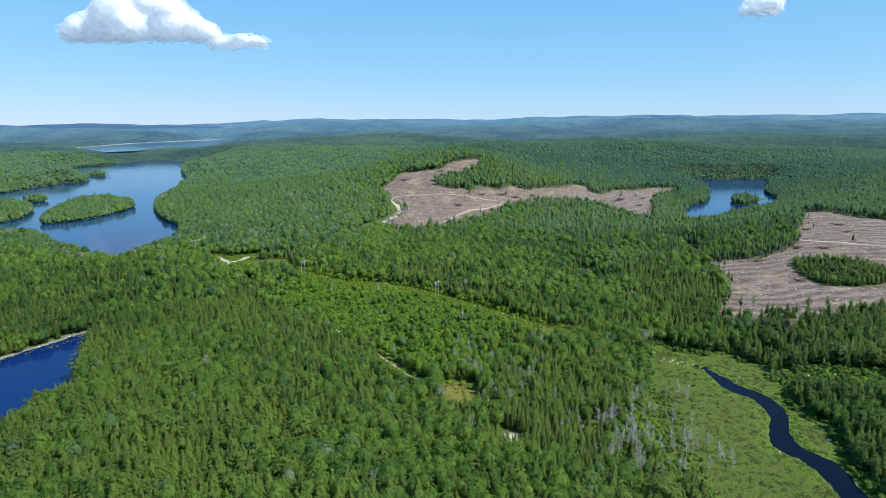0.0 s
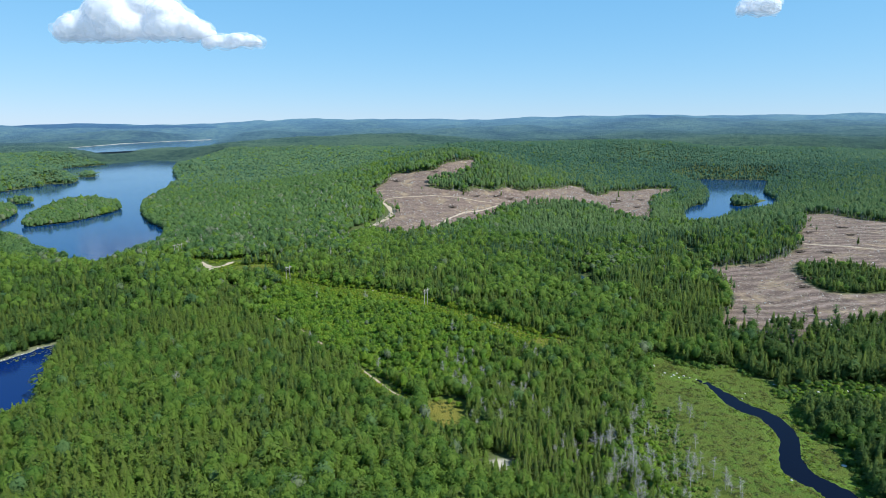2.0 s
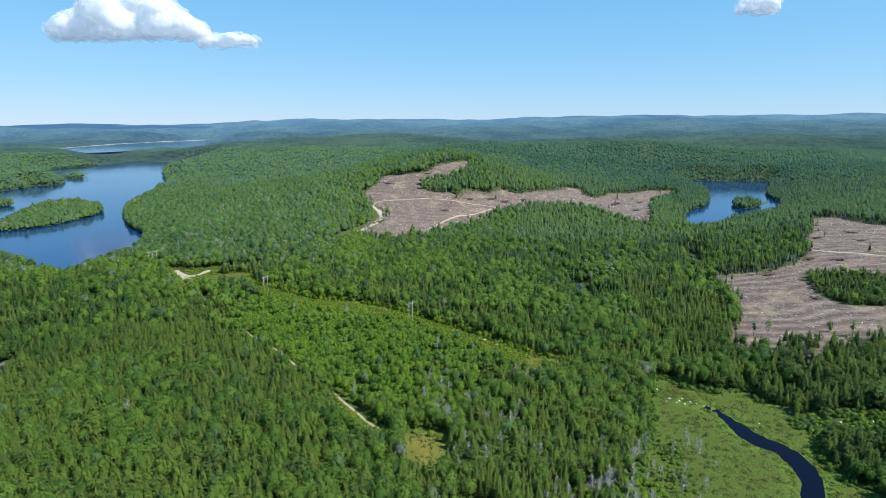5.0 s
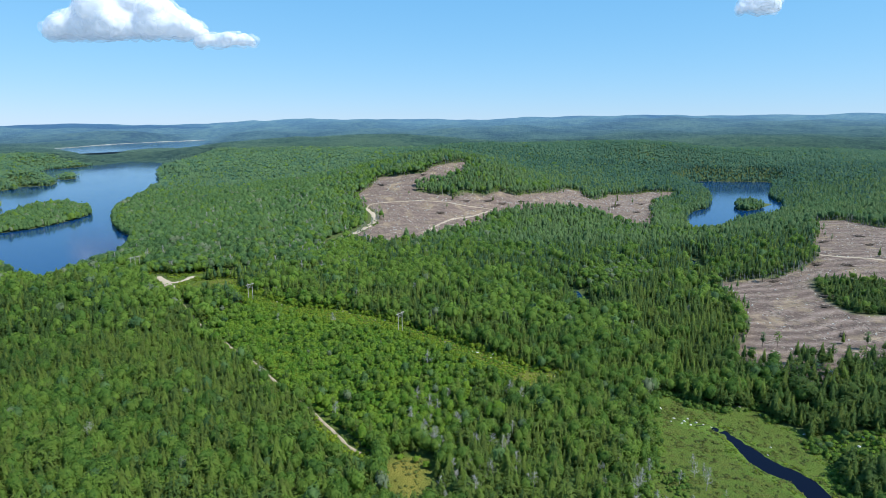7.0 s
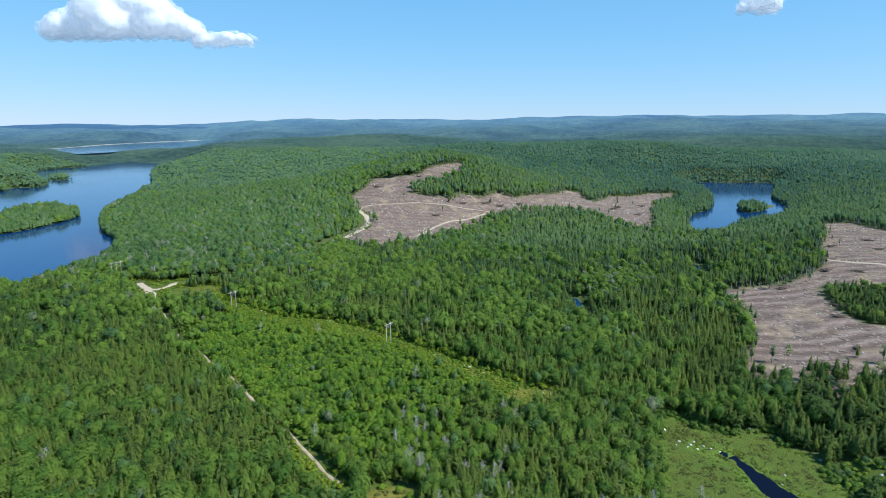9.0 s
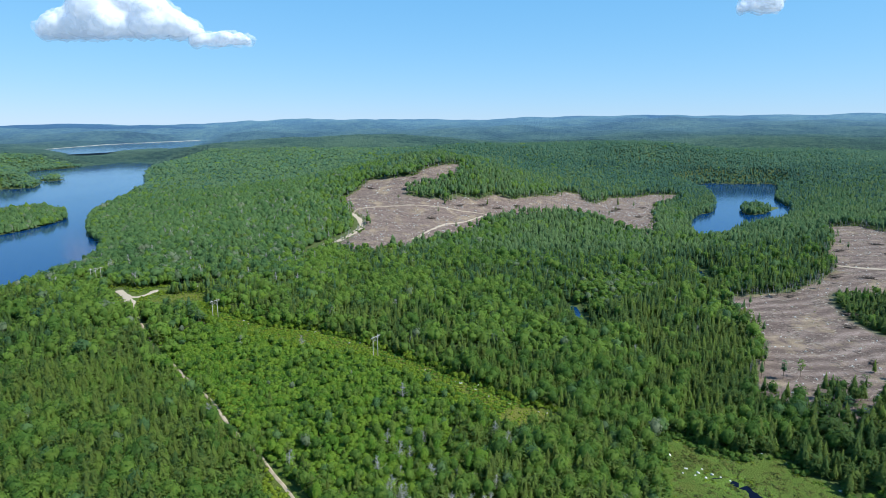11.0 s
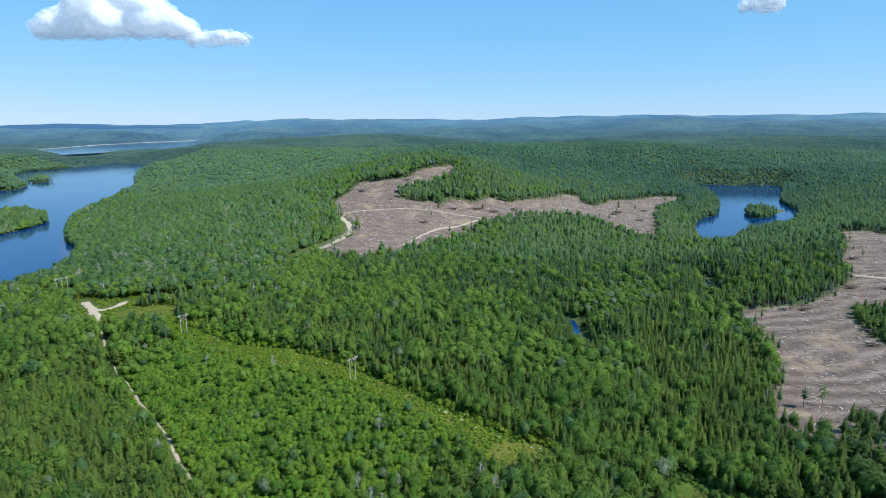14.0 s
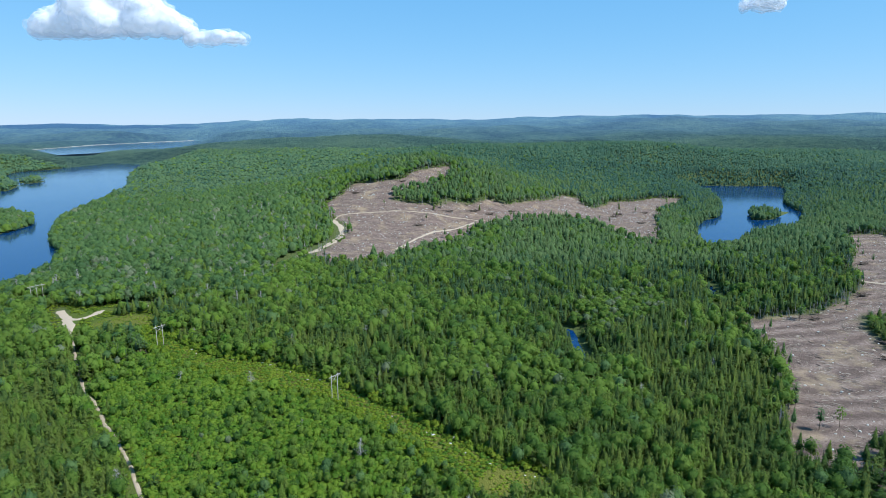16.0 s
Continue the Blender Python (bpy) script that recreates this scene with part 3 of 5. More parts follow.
def far_clump(r):
    """A knot of crowns kilometres off: a low uneven dome."""
    n = 6
    t = np.arange(n) * 2 * np.pi / n + r.uniform(-0.2, 0.2, n)
    q = r.uniform(0.75, 1.1, n)
    v = np.array([(math.cos(a) * b, math.sin(a) * b, z) for a, b, z in zip(t, q, r.uniform(-0.1, 0.25, n))] + [(r.normal(0, 0.2), r.normal(0, 0.2), 1.0)])
    return v, np.array([(i, (i + 1) % n, n) for i in range(n)])


def foliage_normals(v, f, share, up=0.25):
    """Crown shading: every spray leans its normal outwards from the crown's heart, as a mass of small leaves does. Faces turn outwards too."""
    low, top = v[:, 2].min(), v[:, 2].max()
    c = np.array([0, 0, low + 0.35 * (top - low)])
    out = (v - c) / (1, 1, 0.5 * (top - low)) + (0, 0, up)
    out /= np.maximum(np.linalg.norm(out, axis=1), 1e-6)[:, None]
    face = np.cross((v[f[:, 1]] - v[f[:, 0]]) / (1, 1, 0.3), (v[f[:, 2]] - v[f[:, 0]]) / (1, 1, 0.3))
    face /= np.maximum(np.linalg.norm(face, axis=1), 1e-9)[:, None]
    back = (face * out[f].mean(1)).sum(1) < 0
    f = np.where(back[:, None], f[:, ::-1], f)
    face = np.where(back[:, None], -face, face)
    sums = np.zeros(v.shape)
    for k in range(3):
        np.add.at(sums, f[:, k], face)
    sums /= np.maximum(np.linalg.norm(sums, axis=1), 1e-9)[:, None]
    n = share * out + (1 - share) * sums
    return f, n / np.maximum(np.linalg.norm(n, axis=1), 1e-6)[:, None]


def loose(v, f):
    """1 for the corners of single sprays, 0 for the closed heart."""
    return (np.bincount(f.ravel(), minlength=len(v)) == 1).astype(float)


def spray_tone(v, f, r, spread):
    """A tone of its own for every spray."""
    t = np.zeros(len(v))
    t[f[:, 0]] = t[f[:, 1]] = t[f[:, 2]] = r.normal(0, spread, len(f))
    return t


def scatter(name, shapes, x, y, z, tall, wide, tone, mats, rng, label, category, lean=0.03, share=None, up=0.25):
    """ONE mesh of many plants: each takes one of the shapes, its own size, turn and tone. share: how far leaves shade as one crown."""
    vs, fs, ts, ns, sp, n = [], [], [], [], [], 0
    pick = rng.randint(0, len(shapes), len(x))
    turn = rng.uniform(0, 2 * np.pi, len(x))
    lx, ly = rng.normal(0, lean, (2, len(x)))
    for k, (v, f) in enumerate(shapes):
        s = np.where(pick == k)[0]
        if not len(s):
            continue
        extra = 0.0
        if share is not None:
            f, nn = foliage_normals(v, f, share, up)
            extra = np.tile(spray_tone(v, f, rng, 0.13 if share <= 0.5 else 0.07), len(s))
            sp.append(np.tile(loose(v, f), len(s)))
            c, w = np.cos(turn[s])[:, None], np.sin(turn[s])[:, None]
            ns.append(np.stack([c * nn[:, 0] - w * nn[:, 1], w * nn[:, 0] + c * nn[:, 1], np.repeat(nn[None, :, 2], len(s), 0)], 2).reshape(-1, 3))
        c, w = np.cos(turn[s])[:, None] * wide[s][:, None], np.sin(turn[s])[:, None] * wide[s][:, None]
        zz = v[:, 2][None] * tall[s][:, None]
        p = np.stack([x[s][:, None] + c * v[:, 0] - w * v[:, 1] + lx[s][:, None] * zz, y[s][:, None] + w * v[:, 0] + c * v[:, 1] + ly[s][:, None] * zz, z[s][:, None] + zz], 2)
        vs.append(p.reshape(-1, 3))
        fs.append((f[None] + (np.arange(len(s)) * len(v))[:, None, None] + n).reshape(-1, 3))
        ts.append(np.repeat(tone[s], len(v)) + extra)
        n += len(s) * len(v)
    me = mesh_of(name, np.concatenate(vs), np.concatenate(fs), mats, share is not None, tone=np.concatenate(ts))
    if share is not None:
        me.attributes.new("spray", "FLOAT", "POINT").data.foreach_set("value", np.concatenate(sp).astype(np.float32) * (share <= 0.5))
        me.attributes.new("custom_normal", "FLOAT_VECTOR", "POINT").data.foreach_set("vector", np.concatenate(ns).astype(np.float32).ravel())
    return tagged(new(name, me), label, category, kind="stuff")


# ---- ground ----
def regrowth(x, y):
    """1 where the wood south of the power line is younger and leafier."""
    return smooth((75 - x) / 60) * smooth((x + 0.9 * y - 285) / 50) * smooth((y - 345) / 60) * smooth((x + 175) / 40) * smooth((560 - 0.75 * x - y) / 60)


def steps(lo, hi, fine, middle, ends, grow=1.06):
    """Grid lines: fine in the middle stretch, wider to the sides, widest beyond."""
    a = list(np.arange(lo, hi + 0.1, fine))
    s = fine
    while a[-1] < ends[1]:
        s = min(s * grow, 22 if a[-1] < middle[1] else 90)
        a.append(a[-1] + s)
    s = fine
    while a[0] > ends[0]:
        s = min(s * grow, 22 if a[0] > middle[0] else 90)
        a.insert(0, a[0] - s)
    return np.array(a)


gx, gy = steps(-400, 600, 8.0, (-1500, 1200), (-6000, 6200)), steps(200, 1080, 8.0, (0, 2700), (-1500, 4950), 1.03)
gx = np.sort(np.concatenate([gx, [(a + b) / 2 for a, b in zip(gx[:-1], gx[1:]) if 120 < a < 225]]))      # finer round the stream
gy = np.sort(np.concatenate([gy, [(a + b) / 2 for a, b in zip(gy[:-1], gy[1:]) if 200 < a < 400]]))
X, Y = np.meshgrid(gx, gy)
X, Y = X.ravel(), Y.ravel()
Z = height(X, Y)
slash = np.maximum(smooth(inside(CLEARCUT_A, X, Y, 10) / 3 + 0.5), smooth(inside(CLEARCUT_B, X, Y, 10) / 3 + 0.5) * (1 - smooth(inside(PATCH, X, Y, 10) / 3 + 0.5)))
grass = np.maximum.reduce([smooth(inside(BOG, X, Y, 20) / 4 + 0.5), smooth(inside(CORRIDOR, X, Y, 20) / 4 + 0.7), smooth(inside(YOUNG, X, Y, 20) / 8 + 0.5), 0.8 * regrowth(X, Y), smooth(inside(GLADE, X, Y, 20) / 4 + 0.7), smooth(inside(MEADOW_A, X, Y, 20) / 4 + 1.5), smooth(inside(MEADOW_C, X, Y, 20) / 4 + 1.2), smooth(inside(FORK, X, Y, 20) / 4 + 0.8), 0.9 * smooth(inside(SCRUB_E, X, Y, 20) / 6 + 0.5)])
straw = np.maximum.reduce([0.35 * smooth(inside(CORRIDOR, X, Y, 20) / 4 + 0.5)] + [k * smooth(inside(q, X, Y, 20) / 4 + 0.5) for q, k in ((MEADOW_A, 0.9), (MEADOW_B, 0.5), (MEADOW_C, 0.35), (VERGE, 0.4))])
bog_in, stream_in = inside(BOG, X, Y, 20), inside(STREAM, X, Y, 20)
lush = np.clip(np.maximum(smooth((6 - bog_in) / 6), 0.8 * smooth((stream_in + 9) / 7)) * smooth((bog_in + 3) / 4) * (0.75 + 0.5 * waves(X, Y, 26, 55)), 0, 1)
pond_rim = inside(NEAR_POND, X, Y, 12)
SANDPIT = [(24, 284), (33, 281), (38, 290), (35, 299), (28, 298)]
sand = smooth(inside(SANDPIT, X, Y, 10) / 3 + 0.5) + np.where((pond_rim < 0.5) & (pond_rim > -4) & (Y > 400), 0.3, 0.0)
nx, ny = len(gx), len(gy)
i = (np.arange(ny - 1)[:, None] * nx + np.arange(nx - 1)[None]).ravel()
ground = new("ground", mesh_of("ground", np.stack([X, Y, Z], 1), np.stack([i, i + 1, i + nx + 1, i + nx], 1), [M_GROUND], True, tone=np.full(len(X), 0.4), rows=0.2 + 0.62 * smooth(inside(CLEARCUT_B, X, Y, 10) / 3 + 0.5) * np.clip(0.65 + 0.5 * waves(X, Y, 170, 57), 0, 1), slash=slash, grass=grass, lush=lush, straw=straw, sand=np.clip(sand, 0, 1)))
# land past 2400 wears the haze-painted colours
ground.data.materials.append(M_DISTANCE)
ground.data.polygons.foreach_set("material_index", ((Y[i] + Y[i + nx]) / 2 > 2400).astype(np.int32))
tagged(ground, "rolling forest floor with felled clearings, bog and meadow", "ground", kind="structure")


def sheet(poly, level, out, mat, label):
    """A water sheet: the outline, a little wider than the shore, laid flat."""
    p = np.array(poly, float)
    area = 0.5 * np.sum(p[:, 0] * np.roll(p[:, 1], -1) - np.roll(p[:, 0], -1) * p[:, 1])
    d = np.roll(p, -1, 0) - np.roll(p, 1, 0)
    n = np.stack([d[:, 1], -d[:, 0]], 1) * np.sign(area)
    p = p + out * n / np.maximum(np.linalg.norm(n, axis=1), 1e-6)[:, None]
    bm = bmesh.new()
    face = bm.faces.new([bm.verts.new((*q, level)) for q in p])
    bmesh.ops.triangulate(bm, faces=[face])
    bmesh.ops.recalc_face_normals(bm, faces=bm.faces)
    for f in bm.faces:
        if f.normal.z < 0:
            f.normal_flip()
    me = bpy.data.meshes.new("water")
    bm.to_mesh(me)
    bm.free()
    me.materials.append(mat)
    return tagged(new("water", me), label, "water", kind="structure")


sheet(LAKE_WEST, WEST_LEVEL, 3, M_LAKE, "wide blue lake with wooded islands and a bright cloud reflection")
sheet(LAKE_EAST, EAST_LEVEL, 3, M_LAKE, "small dark blue forest lake with one islet")
sheet(NEAR_POND, POND_LEVEL, 1.5, M_POND, "deep blue forest pond with lily pads along its shore")
sheet(FAR_LAKE, FAR_LEVEL, 10, M_FAR_LAKE, "pale blue lake with a sandy shore far off")
sheet(STREAM, BOG_LEVEL, 0.6, M_STREAM, "dark blue winding stream through the bog")
sheet(SMALL_POND, BOG_LEVEL, 2, M_LAKE, "narrow blue brook pool among spruces")
sheet(SMALL_POND2, BOG_LEVEL, 2, M_LAKE, "narrow blue brook pool below the lake")


def lane(line, width, label, seed, mat=None, level=-99.0, name="road"):
    """A track laid on the land, of uneven width."""
    r = np.random.RandomState(seed)
    p = np.array(line, float)
    q = [p[0]]
    for a, b in zip(p[:-1], p[1:]):
        n = max(1, int(np.linalg.norm(b - a) / 4))
        q += [a + (b - a) * (k + 1) / n for k in range(n)]
    q = np.array(q)
    wob = np.stack([waves(q[:, 0], q[:, 1], 28, seed), waves(q[:, 1], q[:, 0], 28, seed + 1)], 1)
    q[1:-1] += (0.16 * width + 0.3) * wob[1:-1]
    for _ in range(2):
        q[1:-1] = 0.25 * q[:-2] + 0.5 * q[1:-1] + 0.25 * q[2:]
    d = np.gradient(q, axis=0)
    n = np.stack([-d[:, 1], d[:, 0]], 1) / np.maximum(np.linalg.norm(d, axis=1), 1e-6)[:, None]
    cols = []
    for s in (-1, -0.5, 0, 0.5, 1):
        w = width / 2 * s * (1 + 0.45 * r.uniform(-1, 1, len(q)))
        c = q + n * w[:, None]
        cols.append(np.column_stack([c, np.maximum(height(c[:, 0], c[:, 1]), level) + (0.30 if abs(s) < 1 else 0.05)]))
    v = np.stack(cols, 1).reshape(-1, 3)
    k = (np.arange(len(q) - 1)[:, None] * 5 + np.arange(4)[None]).ravel()
    ob = new(name, mesh_of(name, v, np.stack([k, k + 1, k + 6, k + 5], 1), [mat or M_ROAD], True))
    return tagged(ob, label, name, kind="structure")


SPUR = [(-238, 668), (-232, 658), (-226, 650), (-221, 641)]
lane(TRACK, 1.7, "narrow sandy track through young growth", 1, M_TRACK)
lane(TRACK_TOP[1:4], 1.8, "narrow sandy track towards the fork", 2, M_TRACK)
lane(ROAD_A[:5], 5.6, "pale gravel road at a fork in the woods", 3)
lane(ROAD_A[6:8], 4.0, "pale gravel road glimpsed between trees", 9)
lane(SPUR, 6.0, "short pale gravel spur at the fork", 4)
lane(ROAD_A[9:17], 6.0, "pale gravel logging road to the clearing", 5)
lane(ROAD_A[16:], 2.6, "faint pale haul road across felled slope", 6, M_TRACK)
lane(ROAD_B, 3.4, "pale sandy landing along the felled slope", 7)
lane(ROAD_C, 4.5, "pale haul road across the eastern clearing", 8)
lane([(x - 8, y) for x, y in FAR_LAKE[:5]], 20.0, "pale sandy beach along the far lake", 21, M_SAND, FAR_LEVEL + 0.4, "beach")
LANES = [TRACK, TRACK_TOP, ROAD_A[:8], SPUR, ROAD_A[9:17], ROAD_A[16:], ROAD_B, ROAD_C]

# ---- woods ----
rng = np.random.RandomState(7)


def clear_of(x, y, margin=0.0):
    """True where trees can stand."""
    ok = np.ones(x.shape, bool)
    for poly, level, blend in WATERS:
        s = inside(poly, x, y, 20)
        ok &= s < (1.2 if blend == 60 else -1.0) - margin
    for poly, level in ISLANDS:
        ok |= inside(poly, x, y, 20) > -1.5
    ok &= ~((inside(ISLAND_F, x, y, 20) > -5) & (x > 628))
    ok &= (inside(SMALL_POND, x, y, 20) < -3) & (inside(SMALL_POND2, x, y, 20) < -3.5)
    ok &= (inside(BOG, x, y, 20) < -1.0) & (inside(CORRIDOR, x, y, 20) < 0.5)
    rag = 2.6 * waves(x, y, 17, 93) + 2.0 * waves(x, y, 47, 94)      # felled edges are ragged
    ok &= (inside(CLEARCUT_A, x, y, 20) < rag) & ((inside(CLEARCUT_B, x, y, 20) < rag) | (inside(PATCH, x, y, 20) > 1) | (inside(CLUMP, x, y, 20) > 0))
    ok &= (inside(FORK, x, y, 20) < 0) & (np.hypot(x + 283, y - 703) > 11)
    for q, room in ((MEADOW_A, 2.5), (MEADOW_B, 2.5), (MEADOW_C, 1.5)):
        ok &= inside(q, x, y, 20) < -room
    for line, room in zip(LANES, (1.55, 2.0, 10.0, 12.0, 9.0, 4.0, 4.0, 4.0)):
        ok &= beside(line, x, y, 20) > room + margin + (0.7 * waves(x, y, 30, 91) if room < 3 else 0)
    ok &= inside(GLADE, x, y, 20) < 0
    ok &= inside(SANDPIT, x, y, 20) < -2.5
    ok &= ~((rim_of(x, y) > -16))
    return ok


def rim_of(x, y):
    return inside(FAR_LAKE, x, y, 90)


def spots(y0, y1, step):
    """Uneven spots over the stretch that the flight looks over."""
    gx = np.arange(-0.74 * y1 - 40, 0.74 * y1 + 60, step)
    gy = np.arange(y0, y1, step)
    x, y = np.meshgrid(gx, gy)
    x = (x + (np.arange(len(gy)) % 2 * step / 2)[:, None]).ravel() + rng.uniform(-0.42, 0.42, x.size) * step
    y = y.ravel() + rng.uniform(-0.42, 0.42, x.size) * step
    keep = np.abs(x) < 0.73 * y + 30
    x, y = x[keep], y[keep]
    keep = clear_of(x, y)
    return x[keep], y[keep]


def shade_stand(x, y):
    """1 in the dark, shaded spruce stand between the bog and the eastern clearing."""
    return smooth((x - 165) / 30) * smooth((y - 220) / 40) * smooth((500 - y) / 40)


def leafy_share(x, y):
    """How much of the wood is broadleaf, from 0 to 1."""
    v = 0.44 + 0.30 * waves(x, y, 160, 21) + 0.22 * waves(x, y, 45, 22)
    v = v + 0.55 * smooth((-x - 60) / 120) * smooth((y - 640) / 120)          # slope down to the western lake
    v = v - 0.16 * smooth((x - 60) / 100) * smooth((y - 440) / 60)            # spruce stand in the middle
    v = v - 0.25 * smooth((x + 20) / 60) * smooth((420 - y) / 60)
    v = v - 0.22 * smooth((-x - 40) / 60) * smooth((600 - y) / 60) - 0.12 * smooth((x - 100) / 60) * smooth((y - 430) / 40)
    v = v - 0.30 * smooth((x - 380) / 80) * smooth((y - 780) / 80) - 0.1 * smooth((x + 20) / 40) * smooth((y - 540) / 60) - 0.3 * shade_stand(x, y)      # dark conifers
    v = v + 0.40 * regrowth(x, y)
    v = v * (1 - 0.35 * smooth((y - 1250) / 300))
    return np.clip(v, 0.04, 0.92)


def plant(x, y, band):
    """Height, width, tone and kind of the tree at each spot."""
    n = len(x)
    leafy = rng.rand(n) < leafy_share(x, y)
    young = inside(YOUNG, x, y, 20) > 0
    leafy |= (young | (inside(MARSH, x, y, 20) > 0) | (inside(SCRUB_E, x, y, 20) > 0)) & (rng.rand(n) < 0.75)
    tall = np.where(leafy, rng.normal(10.5, 2.0, n), rng.normal(10.8, 2.2, n))
    tall += 1.3 * waves(x, y, 70, 31)
    again = regrowth(x, y)
    tall = np.clip(tall, 5, 18) * np.where(young, rng.uniform(0.35, 0.75, n), 1 - 0.32 * again)
    slim = smooth((x + 30) / 60) * smooth((y - 420) / 40)                # close-grown stand of slender conifers
    wide = np.where(leafy, tall * rng.uniform(0.22, 0.32, n), (tall * rng.uniform(0.17, 0.25, n) + 0.45) * (1.12 - 0.25 * slim))
    wet, low = inside(MARSH, x, y, 20) > 3 * waves(x, y, 20, 95), inside(SCRUB_E, x, y, 20) > 0
    tall, wide = np.where(wet, 0.62 * tall, np.where(low, 0.34 * tall, tall)), np.where(wet, 0.8 * wide, np.where(low, 0.6 * wide, wide))
    great = ~leafy & ~wet & ~low & (rng.rand(n) < 0.07 * (1 - slim) * (y < 900))         # old white pines stand over the rest
    tall, wide = np.where(great, 1.25 * tall, tall), np.where(great, 1.35 * wide, wide)
    # shade of the pond and bog stands painted as lower tone; haze mutes contrast past 850
    tone = np.clip(0.5 + np.where(y > 850, 0.13, 0.25) * rng.normal(size=n) + 0.15 * waves(x, y, 60, 41) + 0.10 * waves(x, y, 24, 43) + 0.16 * waves(x, y, 260, 44) * smooth((y - 1200) / 500) + 0.06 * again - 0.12 * slim * (1 - again) * ~young * (y < 900) - 0.32 * smooth((-x - 190) / 60) * smooth((y - 430) / 40) * smooth((660 - y) / 60) - 0.42 * shade_stand(x, y) - 0.30 * smooth((x - 380) / 80) * smooth((y - 780) / 80) * smooth((2000 - y) / 500) - 0.12 * smooth((x + 20) / 40) * smooth((y - 540) / 60) + 0.2 * smooth((-x - 60) / 120) * smooth((y - 640) / 120), 0, 1)
    return leafy, tall, wide, tone


def wood(y0, y1, step, conifers, leafies, label, swell=1.0, skip=None, far=None, low=1.0, share=0.5):
    x, y = spots(y0, y1, step)
    if skip is not None:
        keep = ~skip(x, y)
        x, y = x[keep], y[keep]
    keep = rng.rand(len(x)) > np.maximum(0.6 * regrowth(x, y), 0.96 * smooth(inside(VERGE, x, y, 20) / 6 + 0.6 + 0.5 * waves(x, y, 14, 48)))
    x, y = x[keep], y[keep]
    keep = (inside(SCRUB_E, x, y, 20) < 0) | (rng.rand(len(x)) < 0.5 + 0.5 * waves(x, y, 14, 96))
    x, y = x[keep], y[keep]
    leafy, tall, wide, tone = plant(x, y, y0)
    tall, wide = tall * (1 + min(swell - 1, 2) * 0.06) * low, wide * swell
    z = height(x, y) - 0.2
    edge = np.maximum(inside(CLEARCUT_A, x, y, 20), np.where(inside(PATCH, x, y, 20) > 0, -20, inside(CLEARCUT_B, x, y, 20))) > -8      # stems are bare along the felled edges
    z, tall = z + np.where(edge, 0.32 * tall, 0), np.where(edge, 0.80 * tall, tall)
    tall = np.where(inside(PATCH, x, y, 20) > 0, 0.75 * tall, tall)
    thicket = leafy & (rng.rand(len(x)) < 0.35 * regrowth(x, y))
    slope = smooth((-x - 60) / 120) * smooth((y - 640) / 120) * (y < 1500)
    pale = leafy & ~thicket & (rng.rand(len(x)) < (0.015 + 0.16 * slope * smooth(0.2 + 1.2 * waves(x, y, 90, 47))) * (y < 1500))
    pale |= leafy & (inside(MARSH, x, y, 20) > 0) & (rng.rand(len(x)) < 0.15)
    # farther trees, and the lake slope, draw more of the haze-tinted colours
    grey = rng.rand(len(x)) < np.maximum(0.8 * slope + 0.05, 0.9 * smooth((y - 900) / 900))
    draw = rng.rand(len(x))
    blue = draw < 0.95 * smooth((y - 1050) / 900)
    part_haze = ~blue & (draw < smooth((y - 560) / 420))
    tall = np.where(thicket, tall * rng.uniform(0.5, 1.25, len(x)), tall)
    wide = np.where(thicket, wide * rng.uniform(0.6, 1.2, len(x)), wide)
    kinds = (("spruce_wood", ~leafy & ~blue & ~part_haze, conifers, far or M_SPRUCE, "conifers"), ("spruce_wood", ~leafy & part_haze, conifers, far or M_PART_HAZE_SPRUCE, "lightly haze-tinted conifers"), ("spruce_wood", ~leafy & blue, conifers, far or M_HAZE_SPRUCE, "haze-tinted blue-green conifers"), ("leafy_wood", leafy & ~thicket & ~pale & ~grey, leafies, far or M_LEAF, "broadleaf trees"), ("leafy_wood", leafy & ~thicket & ~pale & grey, leafies, far or (M_PART_HAZE_LEAF if y0 < 1500 else M_HAZE_LEAF), "haze-tinted grey-green broadleaf trees"), ("leafy_thicket", thicket, leafies, M_YOUNG, "young broadleaf trees"), ("birch_wood", pale, leafies, M_BIRCH, "pale grey-green birches"))
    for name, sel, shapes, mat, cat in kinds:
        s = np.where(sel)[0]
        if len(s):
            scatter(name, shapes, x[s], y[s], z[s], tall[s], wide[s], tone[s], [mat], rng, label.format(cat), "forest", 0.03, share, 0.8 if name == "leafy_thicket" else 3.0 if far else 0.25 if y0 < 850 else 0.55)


HOME = (30.0, 112.0, 252.0, 318.0)     # the stretch beside the bog whose trees are things of their own


def at_home(x, y):
    return (x > HOME[0]) & (x < HOME[1]) & (y > HOME[2]) & (y < HOME[3])


r = np.random.RandomState(3)
NEAR_SPRUCE = [spruce_crown(r, 80, size=0.92) for _ in range(6)] + [spruce_crown(r, 90, 0.18, True, 0.68) for _ in range(2)]
NEAR_LEAFY = [leafy_crown(r, 112, 0.185) for _ in range(7)]
MID_SPRUCE = [spruce_crown(r, 30, 0.1, size=1.3) for _ in range(4)] + [spruce_crown(r, 36, 0.12, True, 0.95) for _ in range(3)]
MID_LEAFY = [leafy_crown(r, 34, 0.32, core=True) for _ in range(6)]
OFF_SPRUCE = [far_crown(r, True) for _ in range(4)] + [far_crown(r, False) for _ in range(3)]
OFF_LEAFY = [far_crown(r, False) for _ in range(9)]
FAR_SPRUCE = [far_crown(r, True, 5) for _ in range(4)] + [far_crown(r, False, 5) for _ in range(3)]
